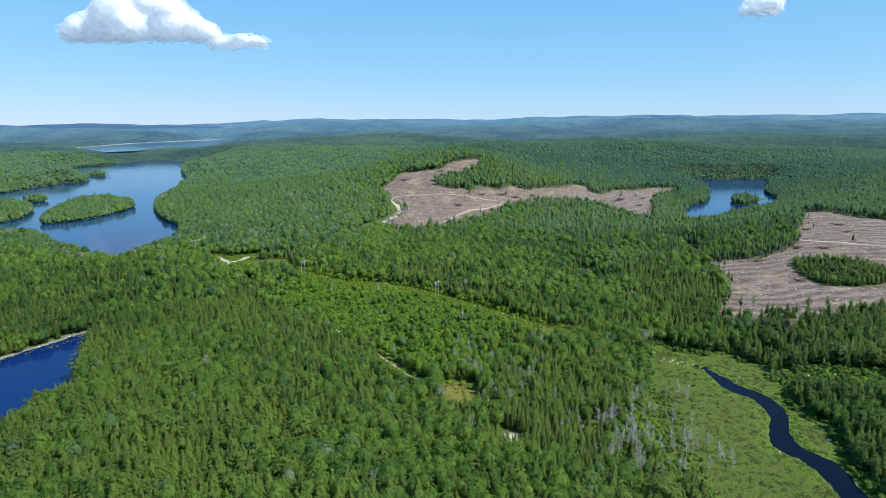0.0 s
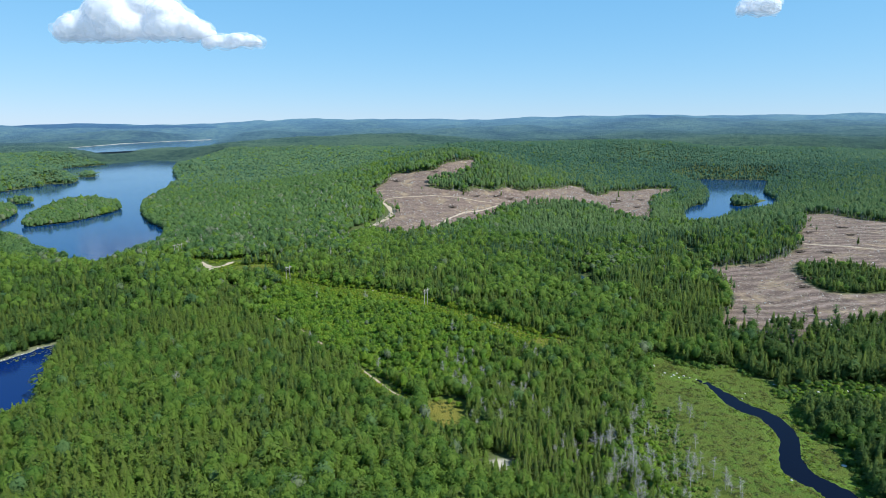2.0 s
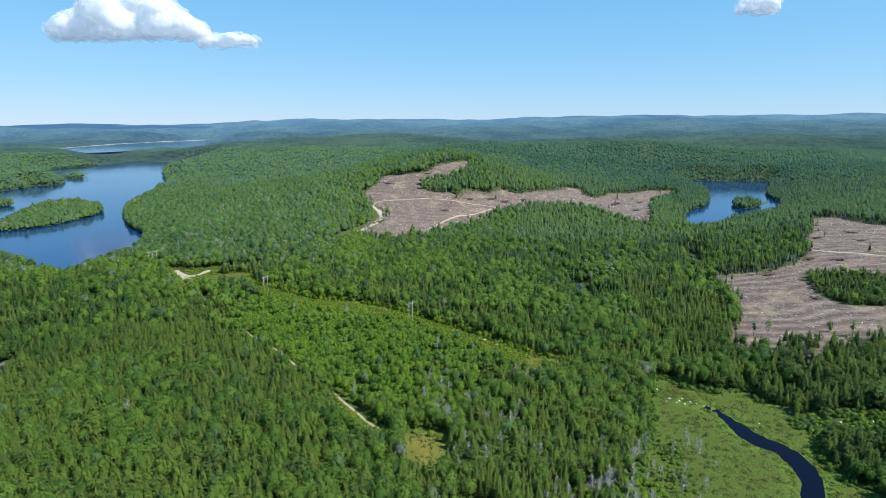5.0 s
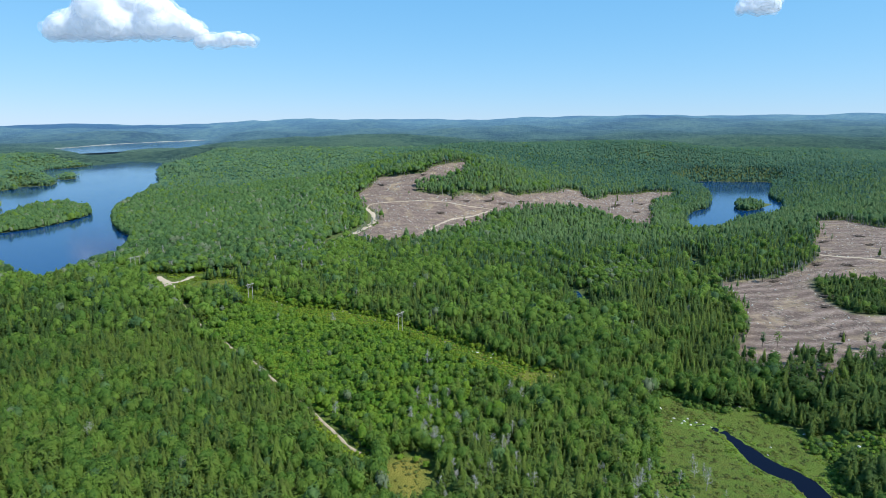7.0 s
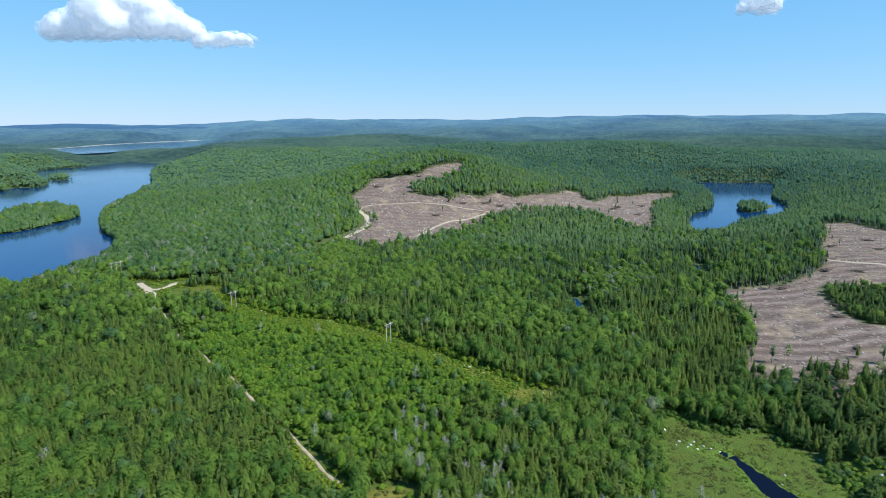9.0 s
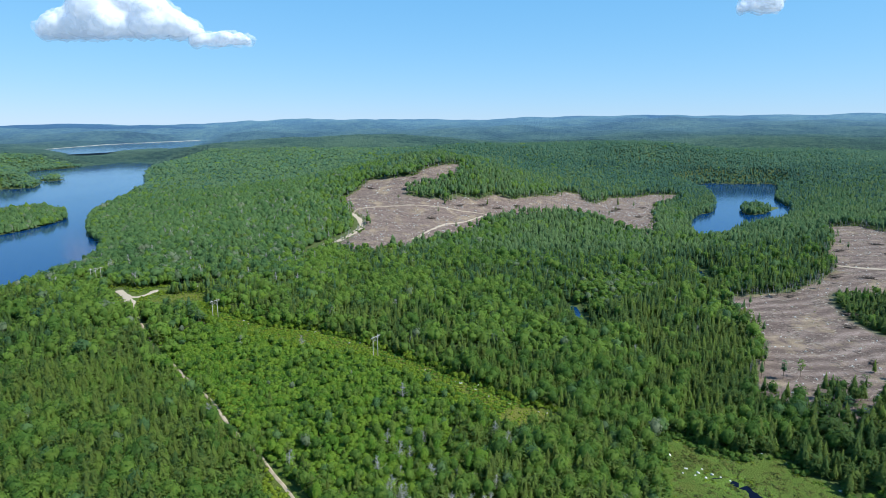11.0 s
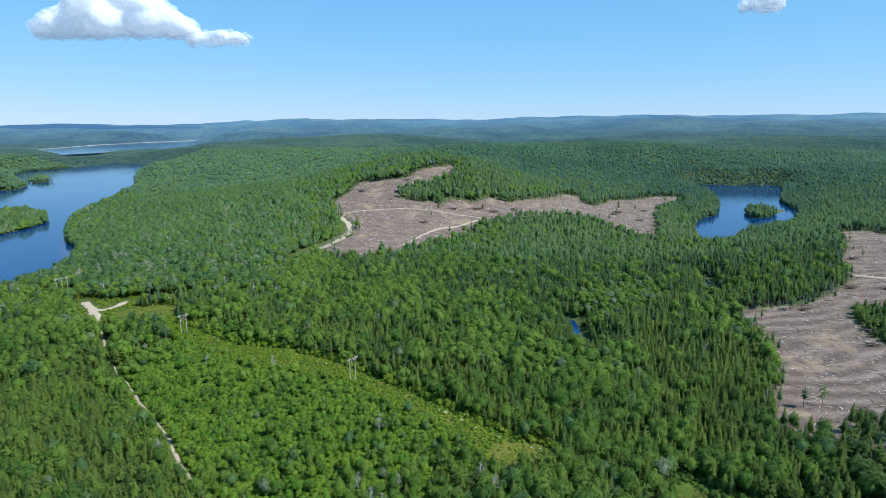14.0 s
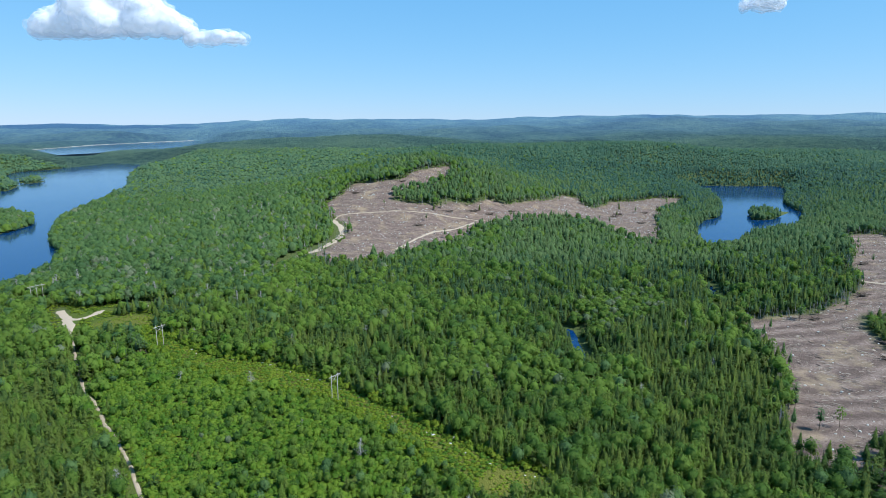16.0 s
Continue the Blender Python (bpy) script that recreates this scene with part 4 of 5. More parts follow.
FAR_LEAFY = [far_crown(r, False, 5) for _ in range(6)]
FAR_CLUMP = [far_clump(r) for _ in range(6)]
wood(205, 520, 3.55, NEAR_SPRUCE, NEAR_LEAFY, "dense summer-green {} of the mixed forest", 1.07, skip=at_home)
wood(520, 850, 4.1, MID_SPRUCE, MID_LEAFY, "dense summer-green {} of the mixed forest", 1.2)
wood(850, 1500, 5.2, OFF_SPRUCE, OFF_LEAFY, "closed green canopy of {} farther off", 1.36, share=0.62)
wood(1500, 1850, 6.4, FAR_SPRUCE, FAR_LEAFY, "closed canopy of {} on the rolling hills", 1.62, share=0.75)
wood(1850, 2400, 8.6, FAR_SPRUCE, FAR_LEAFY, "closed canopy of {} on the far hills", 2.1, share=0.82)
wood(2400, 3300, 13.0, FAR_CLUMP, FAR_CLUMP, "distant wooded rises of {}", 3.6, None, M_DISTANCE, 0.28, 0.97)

# the forest goes on below the flight
x, y = [q.ravel() for q in np.meshgrid(np.arange(-130, 185, 4.9), np.arange(-60, 205, 4.9))]
x, y = x + rng.uniform(-2, 2, len(x)), y + rng.uniform(-2, 2, len(x))
keep = clear_of(x, y)
x, y = x[keep], y[keep]
leafy, tall, wide, tone = plant(x, y, 0)
for name, s, shapes, mat in (("spruce_wood", ~leafy, MID_SPRUCE, M_SPRUCE), ("leafy_wood", leafy, MID_LEAFY, M_LEAF)):
    scatter(name, shapes, x[s], y[s], height(x[s], y[s]) - 0.2, tall[s], wide[s] * 1.15, tone[s], [mat], rng, "dense mixed forest below the flight", "forest", 0.03, 0.5)
x, y = [q.ravel() for q in np.meshgrid(np.arange(-420, 470, 7.5), np.arange(-330, 205, 7.5))]
x, y = x + rng.uniform(-3.2, 3.2, len(x)), y + rng.uniform(-3.2, 3.2, len(x))
keep = clear_of(x, y) & ((x < -128) | (x > 183) | (y < -58)) & (inside(BOG, x, y, 20) < -3)
x, y = x[keep], y[keep]
leafy, tall, wide, tone = plant(x, y, 0)
for name, s, shapes, mat in (("spruce_wood", ~leafy, OFF_SPRUCE, M_SPRUCE), ("leafy_wood", leafy, OFF_LEAFY, M_LEAF)):
    scatter(name, shapes, x[s], y[s], height(x[s], y[s]) - 0.2, tall[s], wide[s] * 1.9, tone[s], [mat], rng, "mixed forest going on around the flight", "forest", 0.03, 0.6)

# bare stems along the felled edges
for poly, seed in ((CLEARCUT_A, 1), (CLEARCUT_B, 2)):
    q = np.random.RandomState(seed)
    p = np.array(poly, float)
    x, y = q.uniform(p[:, 0].min() - 8, p[:, 0].max() + 8, 40000), q.uniform(p[:, 1].min() - 8, p[:, 1].max() + 8, 40000)
    d = inside(poly, x, y, 12)
    keep = (d < 0.5) & (d > -4)
    keep &= q.rand(len(x)) < 0.8
    x, y = x[keep], y[keep]
    scatter("edge_stems", [tube((0, 0, 0), (0, 0, 1), 0.028, 0.016, 4)], x, y, height(x, y) - 0.2, q.uniform(5.0, 11.0, len(x)), q.uniform(4.5, 7.0, len(x)), q.rand(len(x)), [M_DEAD], q, "bare grey stems along the edge of the felled ground", "tree stems")


# ---- trees that are things of their own ----
def crown_mesh(v, f, mat, tall, wide, r):
    f, nn = foliage_normals(v, f, 0.5)
    me = mesh_of("crown", v * (wide, wide, tall), f, [mat], True, tone=r.uniform(0.45, 0.75) + spray_tone(v, f, r, 0.13), spray=loose(v, f))
    me.attributes.new("custom_normal", "FLOAT_VECTOR", "POINT").data.foreach_set("vector", nn.astype(np.float32).ravel())
    return me


def tree_kind(seed, crown, mat, bark, tall, wide):
    """Trunk and crown meshes of one tree, in metres."""
    r = np.random.RandomState(seed)
    v, f = crown(r)
    top = r.uniform(0.8, 0.9)
    limbs = [tube((0, 0, -0.3), (r.normal(0, 0.1), r.normal(0, 0.1), tall * top), tall * 0.016, tall * 0.004, 6)]
    for k in range(6):
        t, z = r.uniform(0, 6.28), tall * r.uniform(0.3, 0.75)
        limbs.append(tube((0, 0, z), (wide * 0.6 * math.cos(t), wide * 0.6 * math.sin(t), z + wide * 0.15), tall * 0.005, tall * 0.002, 4))
    tv, tf = join(*limbs)
    return (mesh_of("trunk", tv, tf, [bark], True), crown_mesh(v, f, mat, tall, wide, r))


def stand(name, kinds, x, y, label, group, r):
    me_trunk, me_crown = kinds[r.randint(len(kinds))]
    e = new(name)
    e.matrix_basis = Matrix.LocRotScale((x, y, at(x, y) - 0.1), Euler((r.normal(0, 0.03), r.normal(0, 0.03), r.uniform(0, 6.28))), Vector((1, 1, 1)) * r.uniform(0.78, 1.2))
    part("trunk", me_trunk, e)
    part("crown", me_crown, e)
    return tagged(e, label, "tree", group)


r = np.random.RandomState(12)
SPRUCES = [tree_kind(50 + k, lambda q: spruce_crown(q, 100, 0.12, False, 0.95), M_SPRUCE, M_BARK, 11.5 + 0.6 * k, 2.2 + 0.1 * k) for k in range(5)]
MAPLES = [tree_kind(70 + k, lambda q: leafy_crown(q, 105, 0.21), M_LEAF, M_BARK, 9.5 + 0.6 * k, 2.9 + 0.15 * k) for k in range(4)]
x, y = spots(HOME[2], HOME[3], 3.7)
sel = at_home(x, y) & (r.rand(len(x)) > 0.85 * smooth((x - 58) / 28))
x, y = x[sel], y[sel]
leafy = r.rand(len(x)) < leafy_share(x, y)
for px, py, q in zip(x, y, leafy):
    if q:
        stand("maple_tree", MAPLES, px, py, "leafy green maple among spruces beside the bog", "trees beside the bog", r)
    else:
        stand("spruce_tree", SPRUCES, px, py, "dark green spruce in the dense stand beside the bog", "trees beside the bog", r)


def dead_tree(seed, tall, branches, reach, stout=1.0):
    """A bare snag: crooked trunk and many thin grey branches."""
    r = np.random.RandomState(seed)
    lean = r.normal(0, 0.06, 2)
    top = np.array([lean[0] * tall, lean[1] * tall, tall])
    trunk = join(tube((0, 0, -0.3), top * 0.55, tall * 0.014 * stout, tall * 0.010 * stout, 6), tube(top * 0.55, top, tall * 0.010 * stout, tall * 0.003 * stout, 5))
    bs = []
    for k in range(branches):
        u = r.uniform(0.3, 0.97)
        t = r.uniform(0, 6.28)
        n = reach * (1.15 - u) * r.uniform(0.5, 1.1) + 0.25
        a = top * u
        b = a + (n * math.cos(t), n * math.sin(t), n * r.uniform(0.1, 0.9))
        bs.append(tube(a, b, 0.045 * stout, 0.02 * stout, 3))
        for _ in range(2):
            c = a + (b - a) * r.uniform(0.4, 0.9)
            bs.append(tube(c, c + r.normal(0, 0.35 * n, 3) + (0, 0, 0.2 * n), 0.03 * stout, 0.014 * stout, 3))
    tv, tf = trunk
    bv, bf = join(*bs)
    return mesh_of("trunk", tv, tf, [M_DEAD], True), mesh_of("crown", bv, bf, [M_DEAD])


SNAGS = [dead_tree(90 + k, 7.5 + 0.7 * k, 34 + 5 * k, 2.6 + 0.2 * k) for k in range(6)]


BIRCHES = [dead_tree(96 + k, 8.5 + 0.7 * k, 22 + 3 * k, 2.4 + 0.2 * k, 2.0) for k in range(5)]


def snag(x, y, label, group, r, size=1.0, kinds=SNAGS):
    me_trunk, me_bough = kinds[r.randint(len(kinds))]
    e = new("dead_tree")
    e.matrix_basis = Matrix.LocRotScale((x, y, at(x, y) - 0.1), Euler((0, 0, r.uniform(0, 6.28))), Vector((1, 1, 1)) * r.uniform(0.75, 1.15) * size)
    part("trunk", me_trunk, e)
    part("crown", me_bough, e, "bare grey branches")
    return tagged(e, label, "dead tree", group)


# along the western edge of the bog and out on it
r = np.random.RandomState(31)
for k in range(85):
    u = r.rand()
    px = 82 + 52 * r.rand() ** 1.4 + (10 if u > 0.6 else 0)
    py = 250 + 105 * u
    snag(px, py, "bare grey dead tree standing at the edge of the bog", "dead trees by the bog", r, r.uniform(0.65, 1.1))
for px, py in ((-19, 490), (-150, 372), (-52, 300), (-128, 300), (-104, 352), (-24, 330), (28, 340), (6, 395), (24, 405)):
    snag(px, py, "tall bleached dead tree rising out of the forest", "dead trees in the forest", r, 1.05)
for k in range(45):
    snag(r.uniform(58, 104), r.uniform(246, 312), "bare grey dead tree among spruces by the bog", "dead trees by the bog", r, r.uniform(0.9, 1.15))
for k in range(40):
    px, py = r.uniform(8, 66), r.uniform(322, 425)
    if clear_of(np.array([px]), np.array([py]))[0]:
        snag(px, py, "grey dead tree standing in the forest", "dead trees in the forest", r, r.uniform(1.0, 1.25))
for k in range(150):
    px, py = r.uniform(-330, -60), r.uniform(690, 1080)
    q = np.array([px]), np.array([py])
    if clear_of(*q)[0]:
        snag(px, py, "pale leafless birch among green maples on the slope", "dead trees on the slope", r, 1.25, BIRCHES)
for k in range(30):
    px, py = r.uniform(-190, 240), r.uniform(400, 760)
    q = np.array([px]), np.array([py])
    if clear_of(*q)[0]:
        snag(px, py, "grey dead tree standing in the forest", "dead trees in the forest", r, 1.1)


# ---- power line ----
def pylon(x, y, tall, turn, poles=2):
    """A wooden structure of two or three poles: poles, crossarm, braces and hanging insulators."""
    e = new("power_pylon")
    e.matrix_basis = pose(x, y, at(x, y) - 0.2, 0, 0, turn)
    half, arm = 2.3 * (poles - 1), 2.3 * poles
    if poles == 3:
        v, f = tube((0, 0, 0), (0, 0, tall), 0.24, 0.16, 8)
        part("pole", mesh_of("pole", v, f, [M_POLE], True), e)
    for s in (-1, 1):
        v, f = tube((s * half, 0, 0), (s * half, 0, tall), 0.24, 0.16, 8)
        part("pole", mesh_of("pole", v, f, [M_POLE], True), e)
        v, f = tube((s * half, 0.2, tall - 5.2), (-s * half, 0.2, tall - 1.6), 0.09, 0.09, 5)
        part("brace", mesh_of("brace", v, f, [M_POLE]), e)
        v, f = tube((s * half, -0.2, tall - 3.0), (s * arm * 0.93, -0.2, tall - 1.35), 0.08, 0.08, 5)
        part("knee_brace", mesh_of("knee_brace", v, f, [M_POLE]), e)
    bm = bmesh.new()
    bmesh.ops.create_cube(bm, size=1, matrix=Matrix.LocRotScale((0, -0.28, tall - 1.3), None, (2 * arm, 0.22, 0.36)))
    bmesh.ops.bevel(bm, geom=bm.edges[:], offset=0.03, segments=1, affect="EDGES")
    me = bpy.data.meshes.new("crossarm")
    bm.to_mesh(me)
    bm.free()
    me.materials.append(M_POLE)
    part("crossarm", me, e)
    for px in (-arm + 0.2, 0, arm - 0.2):
        discs = [tube((px, -0.28, tall - 1.5 - 0.17 * k), (px, -0.28, tall - 1.6 - 0.17 * k), 0.14, 0.10, 8) for k in range(7)]
        v, f = join(*discs)
        part("insulator", mesh_of("insulator", v, f, [M_GLAZE], True), e, "brown glazed hanging insulator string")
    return tagged(e, f"weathered {('two', 'three')[poles - 2]}-pole wooden power pylon in the cleared corridor", "power pylon", "pylons of the power line")


for px, py, tall, poles in ((-8, 522, 17.0, 2), (-142, 612, 15.6, 2), (-287, 711, 15.0, 3)):
    pylon(px, py, tall, 57, poles)


# ---- boulders ----
def boulder(seed, flat=0.5):
    r = np.random.RandomState(seed)
    v = BALL_V.copy()
    for _ in range(7):
        n = r.normal(size=3)
        n /= np.linalg.norm(n)
        d = r.uniform(0.62, 0.9)
        over = v @ n - d
        v -= np.where(over > 0, over, 0)[:, None] * n
    return mesh_of("boulder", v * (1, r.uniform(0.7, 1), flat) + (0, 0, flat * 0.45), BALL_F, [M_ROCK])


BOULDERS = [boulder(200 + k, 0.42 + 0.05 * k) for k in range(6)]


def rock(x, y, size, label, group, r):
    ob = new("boulder", BOULDERS[r.randint(6)])
    ob.matrix_basis = Matrix.LocRotScale((x, y, max(at(x, y), BOG_LEVEL if inside(BOG, np.array([x]), np.array([y]))[0] > 0 else -99) - 0.1 * size), Euler((0, 0, r.uniform(0, 6.28))), Vector((size, size, size)))
    return tagged(ob, label, "boulder", group)


r = np.random.RandomState(77)
for px, py, s in ((139, 420, 1.3), (143, 415, 1.5), (147, 404, 0.9), (151, 400, 1.0), (153, 396, 0.8), (149, 398, 0.7), (157, 399, 0.9), (160, 397, 0.6),
                  (163, 394, 0.6), (154, 403, 0.8), (144, 400, 0.7), (178, 365, 0.7), (188, 416, 1.1), (181, 419, 1.2), (196, 408, 1.0), (207, 385, 1.1), (213, 360, 1.0), (222, 366, 0.9), (236, 362, 1.1), (243, 356, 0.8), (228, 372, 0.9), (250, 360, 1.0), (239, 366, 0.7), (216, 370, 0.7), (192, 293, 1.3), (186, 258, 0.8), (161, 281, 0.7), (183, 372, 0.7)):
    rock(px, py, 1.0 * s, "pale rounded granite boulder at the bog", "boulders at the bog", r)
for k in range(34):
    u = r.uniform(0.02, 0.98) * (len(CORRIDOR_N) - 1)
    a, b = np.array(CORRIDOR_N[int(u)], float), np.array(CORRIDOR_N[int(u) + 1], float)
    q = a + (b - a) * (u % 1) + r.normal(0, 2.0, 2) - (3.0, 3.0)
    rock(q[0], q[1], r.uniform(0.5, 1.2), "pale granite boulder in the power line corridor", "boulders in the corridor", r)
n = 0
while n < 130:
    px, py = r.uniform(-115, 540), r.uniform(850, 1470)
    if inside(CLEARCUT_A, np.array([px]), np.array([py]))[0] > 4:
        close = 1.0 if not (-80 < px < -30 and 1080 < py < 1130) else 1.4
        rock(px, py, r.uniform(0.5, 1.7) * close, "pale granite boulder lying on the felled slope", "boulders on the felled slope", r)
        n += 1
n = 0
while n < 60:
    px, py = r.uniform(215, 640), r.uniform(440, 960)
    if inside(CLEARCUT_B, np.array([px]), np.array([py]))[0] > 3 and inside(PATCH, np.array([px]), np.array([py]))[0] < -3:
        rock(px, py, r.uniform(0.4, 1.1), "pale granite boulder in the eastern clearing", "boulders in the eastern clearing", r)
        n += 1
for k in range(26):
    u = k / 25
    a, b = np.array(NEAR_POND[1:6], float)[int(u * 3.999)], np.array(NEAR_POND[1:6], float)[int(u * 3.999) + 1]
    q = a + (b - a) * (u * 4 % 1)
    rock(q[0] - r.uniform(0, 3), q[1] + r.uniform(0.5, 3), r.uniform(0.3, 0.8), "pale stone on the pond's shore", "stones along the pond", r)
for px, py in ((633, 1540), (596, 1440), (551, 1330), (517, 1255), (478, 1218), (446, 1166), (655, 1650), (690, 1768), (720, 1792)):
    rock(px - 3, py + 2, r.uniform(1.0, 2.0), "pale rock on the lake's shore", "rocks along the lake", r)

def stones(poly, but, count, box, seed, label, big=1.3):
    r = np.random.RandomState(seed)
    x, y = r.uniform(box[0], box[1], count), r.uniform(box[2], box[3], count)
    keep = (r.rand(count) < 0.4 + 0.6 * waves(x, y, 60, seed)) & (inside(poly, x, y, 5) > 1.0) & ((inside(but, x, y, 5) < -1) if but else True)
    x, y = x[keep], y[keep]
    shape = [(ICO_V * (1, 0.8, 0.6) * (0.8 + 0.4 * r.rand(12, 1)) + (0, 0, 0.3), ICO_F) for _ in range(4)]
    size = r.uniform(0.25, 0.9, len(x)) ** 1.5 * big
    return scatter("field_stones", shape, x, y, height(x, y), size, size, r.rand(len(x)), [M_ROCK], r, label, "stones")


stones(CLEARCUT_A, None, 11000, (-115, 540, 832, 1472), 15, "small pale stones strewn over the felled slope", 1.5)
stones(CLEARCUT_B, PATCH, 2000, (210, 655, 430, 975), 16, "small pale stones strewn over the eastern clearing")

# lily pads on the near pond
q = np.random.RandomState(19)
px, py = q.uniform(-330, -260, 900), q.uniform(400, 490, 900)
d = inside(NEAR_POND, px, py, 30)
keep = (d > 0.8) & (d < 9) & (q.rand(900) < np.where(px > -300, 0.8, 0.35))
px, py = px[keep], py[keep]
pad = [([(math.cos(t), math.sin(t), 0) for t in np.arange(7) * 0.86] + [(0, 0, 0.08)], [(i, (i + 1) % 7, 7) for i in range(7)])]
pad = [(np.array(v, float), np.array(f)) for v, f in pad]
scatter("lily_pads", pad, px, py, np.full(len(px), POND_LEVEL + 0.05), np.ones(len(px)), q.uniform(0.4, 1.3, len(px)), q.rand(len(px)), [M_HEATH], q, "pale green lily pads floating along the pond's shore", "lily pads", 0.0)

# ---- felled slopes: slash, logs and brush heaps ----
STICKS = [tube((-0.5, 0, 0.02), (0.5, 0, 0.05), 0.035, 0.022, 3) for _ in range(2)]


def litter(poly, but, count, box, seed, long, name, mat, label, along):
    r = np.random.RandomState(seed)
    x, y = r.uniform(box[0], box[1], count), r.uniform(box[2], box[3], count)
    keep = (inside(poly, x, y, 5) > 1.0) & (r.rand(count) < 0.45 + 0.55 * waves(x, y, 45, seed))
    if but:
        keep &= inside(but, x, y, 5) < -1
    x, y = x[keep], y[keep]
    n = len(x)
    length = r.uniform(0.5, 1, n) * long
    t = along + r.normal(0, 0.5, n)
    t = np.where(r.rand(n) < 0.3, r.uniform(0, 3.14, n), t)
    v, f = STICKS[0]
    z = height(x, y) + 0.12
    c, s = np.cos(t)[:, None], np.sin(t)[:, None]
    k = r.uniform(0.8, 1.8, n)[:, None] * 3.2
    lx = v[:, 0][None] * length[:, None]
    ly = v[:, 1][None] * k
    p = np.stack([x[:, None] + c * lx - s * ly, y[:, None] + s * lx + c * ly, z[:, None] + v[:, 2][None] * k + lx * r.normal(0, 0.05, n)[:, None]], 2)
    ob = new(name, mesh_of(name, p.reshape(-1, 3), (f[None] + (np.arange(n) * len(v))[:, None, None]).reshape(-1, 3), [mat]))
    return tagged(ob, label, "slash", kind="stuff")


litter(CLEARCUT_A, None, 30000, (-115, 540, 832, 1472), 5, 5.0, "felling_slash", M_LOG, "pale scattered branches and logs on the felled slope", 0.15)
litter(CLEARCUT_B, PATCH, 27000, (210, 655, 430, 975), 6, 4.5, "felling_slash", M_LOG, "pale scattered branches and logs in the eastern clearing", -0.35)


litter(CLEARCUT_B, PATCH, 110, (210, 655, 430, 975), 8, 7.0, "log_scatter", M_DEAD, "bleached logs left lying in the eastern clearing", -0.2)
litter(CLEARCUT_A, None, 1500, (-115, 540, 832, 1472), 9, 8.0, "log_scatter", M_DEAD, "bleached logs left lying on the felled slope", 0.15)


def heap(seed):
    r = np.random.RandomState(seed)
    return mesh_of("slash_mound", *join(*[tube(r.normal(0, 0.5, 3) * (1.6, 0.8, 0.5) + (0, 0, 0.5), r.normal(0, 1.0, 3) * (2.2, 1.0, 0.5) + (0, 0, 0.9), 0.12, 0.05, 4) for _ in range(60)],
                                       (BALL_V * (2.0, 1.1, 0.75) * (0.75 + 0.4 * r.rand(len(BALL_V), 1)) + (0, 0, 0.35), BALL_F)), [M_DEBRIS])


HEAPS = [heap(300 + k) for k in range(4)]
r = np.random.RandomState(41)
for px, py, s in ((-75, 1112, 1.8), (2, 1092, 1.8), (20, 1010, 2.0), (62, 1072, 1.8), (95, 1085, 2.0), (120, 1088, 2.0), (150, 1112, 1.6), (-8, 1150, 1.6), (320, 1180, 2.2), (350, 1140, 2.2), (335, 1210, 2.0),
                  (390, 1250, 1.8), (440, 1330, 1.8), (330, 655, 1.6), (345, 600, 2.0), (330, 575, 1.8), (460, 800, 1.8), (500, 780, 1.8), (520, 830, 1.6), (440, 820, 1.8), (262, 478, 1.6), (300, 505, 1.6), (395, 700, 2.0), (420, 690, 1.6)):
    ob = new("slash_mound", HEAPS[r.randint(4)])
    ob.matrix_basis = Matrix.LocRotScale((px, py, at(px, py) - 0.2), Euler((0, 0, r.normal(0.1, 0.4))), Vector((s, s, s)))
    tagged(ob, "dark mound of brush and roots on the felled ground", "slash mound", "slash mounds")

# trees left standing on the felled ground, most with a long bare stem
r = np.random.RandomState(51)
HIGH_CROWNS = [tree_kind(110 + k, lambda q: leafy_crown(q, 70, 0.24, 0.36, False), M_LEAF, M_BARK, 10.0 + 1.2 * k, 2.0 + 0.3 * k) for k in range(3)]
HIGH_CROWNS += [tree_kind(120 + k, lambda q: spruce_crown(q, 70, 0.34, k > 1, 0.85), M_PART_HAZE_SPRUCE, M_BARK, 11.0 + 1.2 * k, 1.7 + 0.3 * k) for k in range(3)]
for px, py in ((40, 1070), (88, 1100), (104, 1092), (290, 1150), (300, 1130), (330, 1200), (350, 1260), (372, 1240), (30, 1030), (300, 480), (292, 492), (305, 470), (470, 720), (520, 900), (490, 860)):
    stand("spared_tree", HIGH_CROWNS + SPRUCES[:2], px, py, "lone green tree spared on the felled ground", "spared trees", r)
for poly, but, count in ((CLEARCUT_A, None, 90), (CLEARCUT_B, PATCH, 56)):
    p = np.array(poly, float)
    n = 0
    while n < count:
        px, py = r.uniform(p[:, 0].min(), p[:, 0].max()), r.uniform(p[:, 1].min(), p[:, 1].max())
        d = inside(poly, np.array([px]), np.array([py]), 30)[0]
        if 0 < d < r.exponential(6.0) + 1.0:
            stand("spared_tree", HIGH_CROWNS, px, py, "tall bare-stemmed tree at the edge of the felled ground", "spared trees", r)
            n += 1
for k in range(16):      # dark pines by the corridor, their grey stems showing
    stand("pine_tree", HIGH_CROWNS[3:], r.uniform(-174, -146), r.uniform(590, 606), "dark old pine with a bare grey stem by the corridor", "old pines", r)

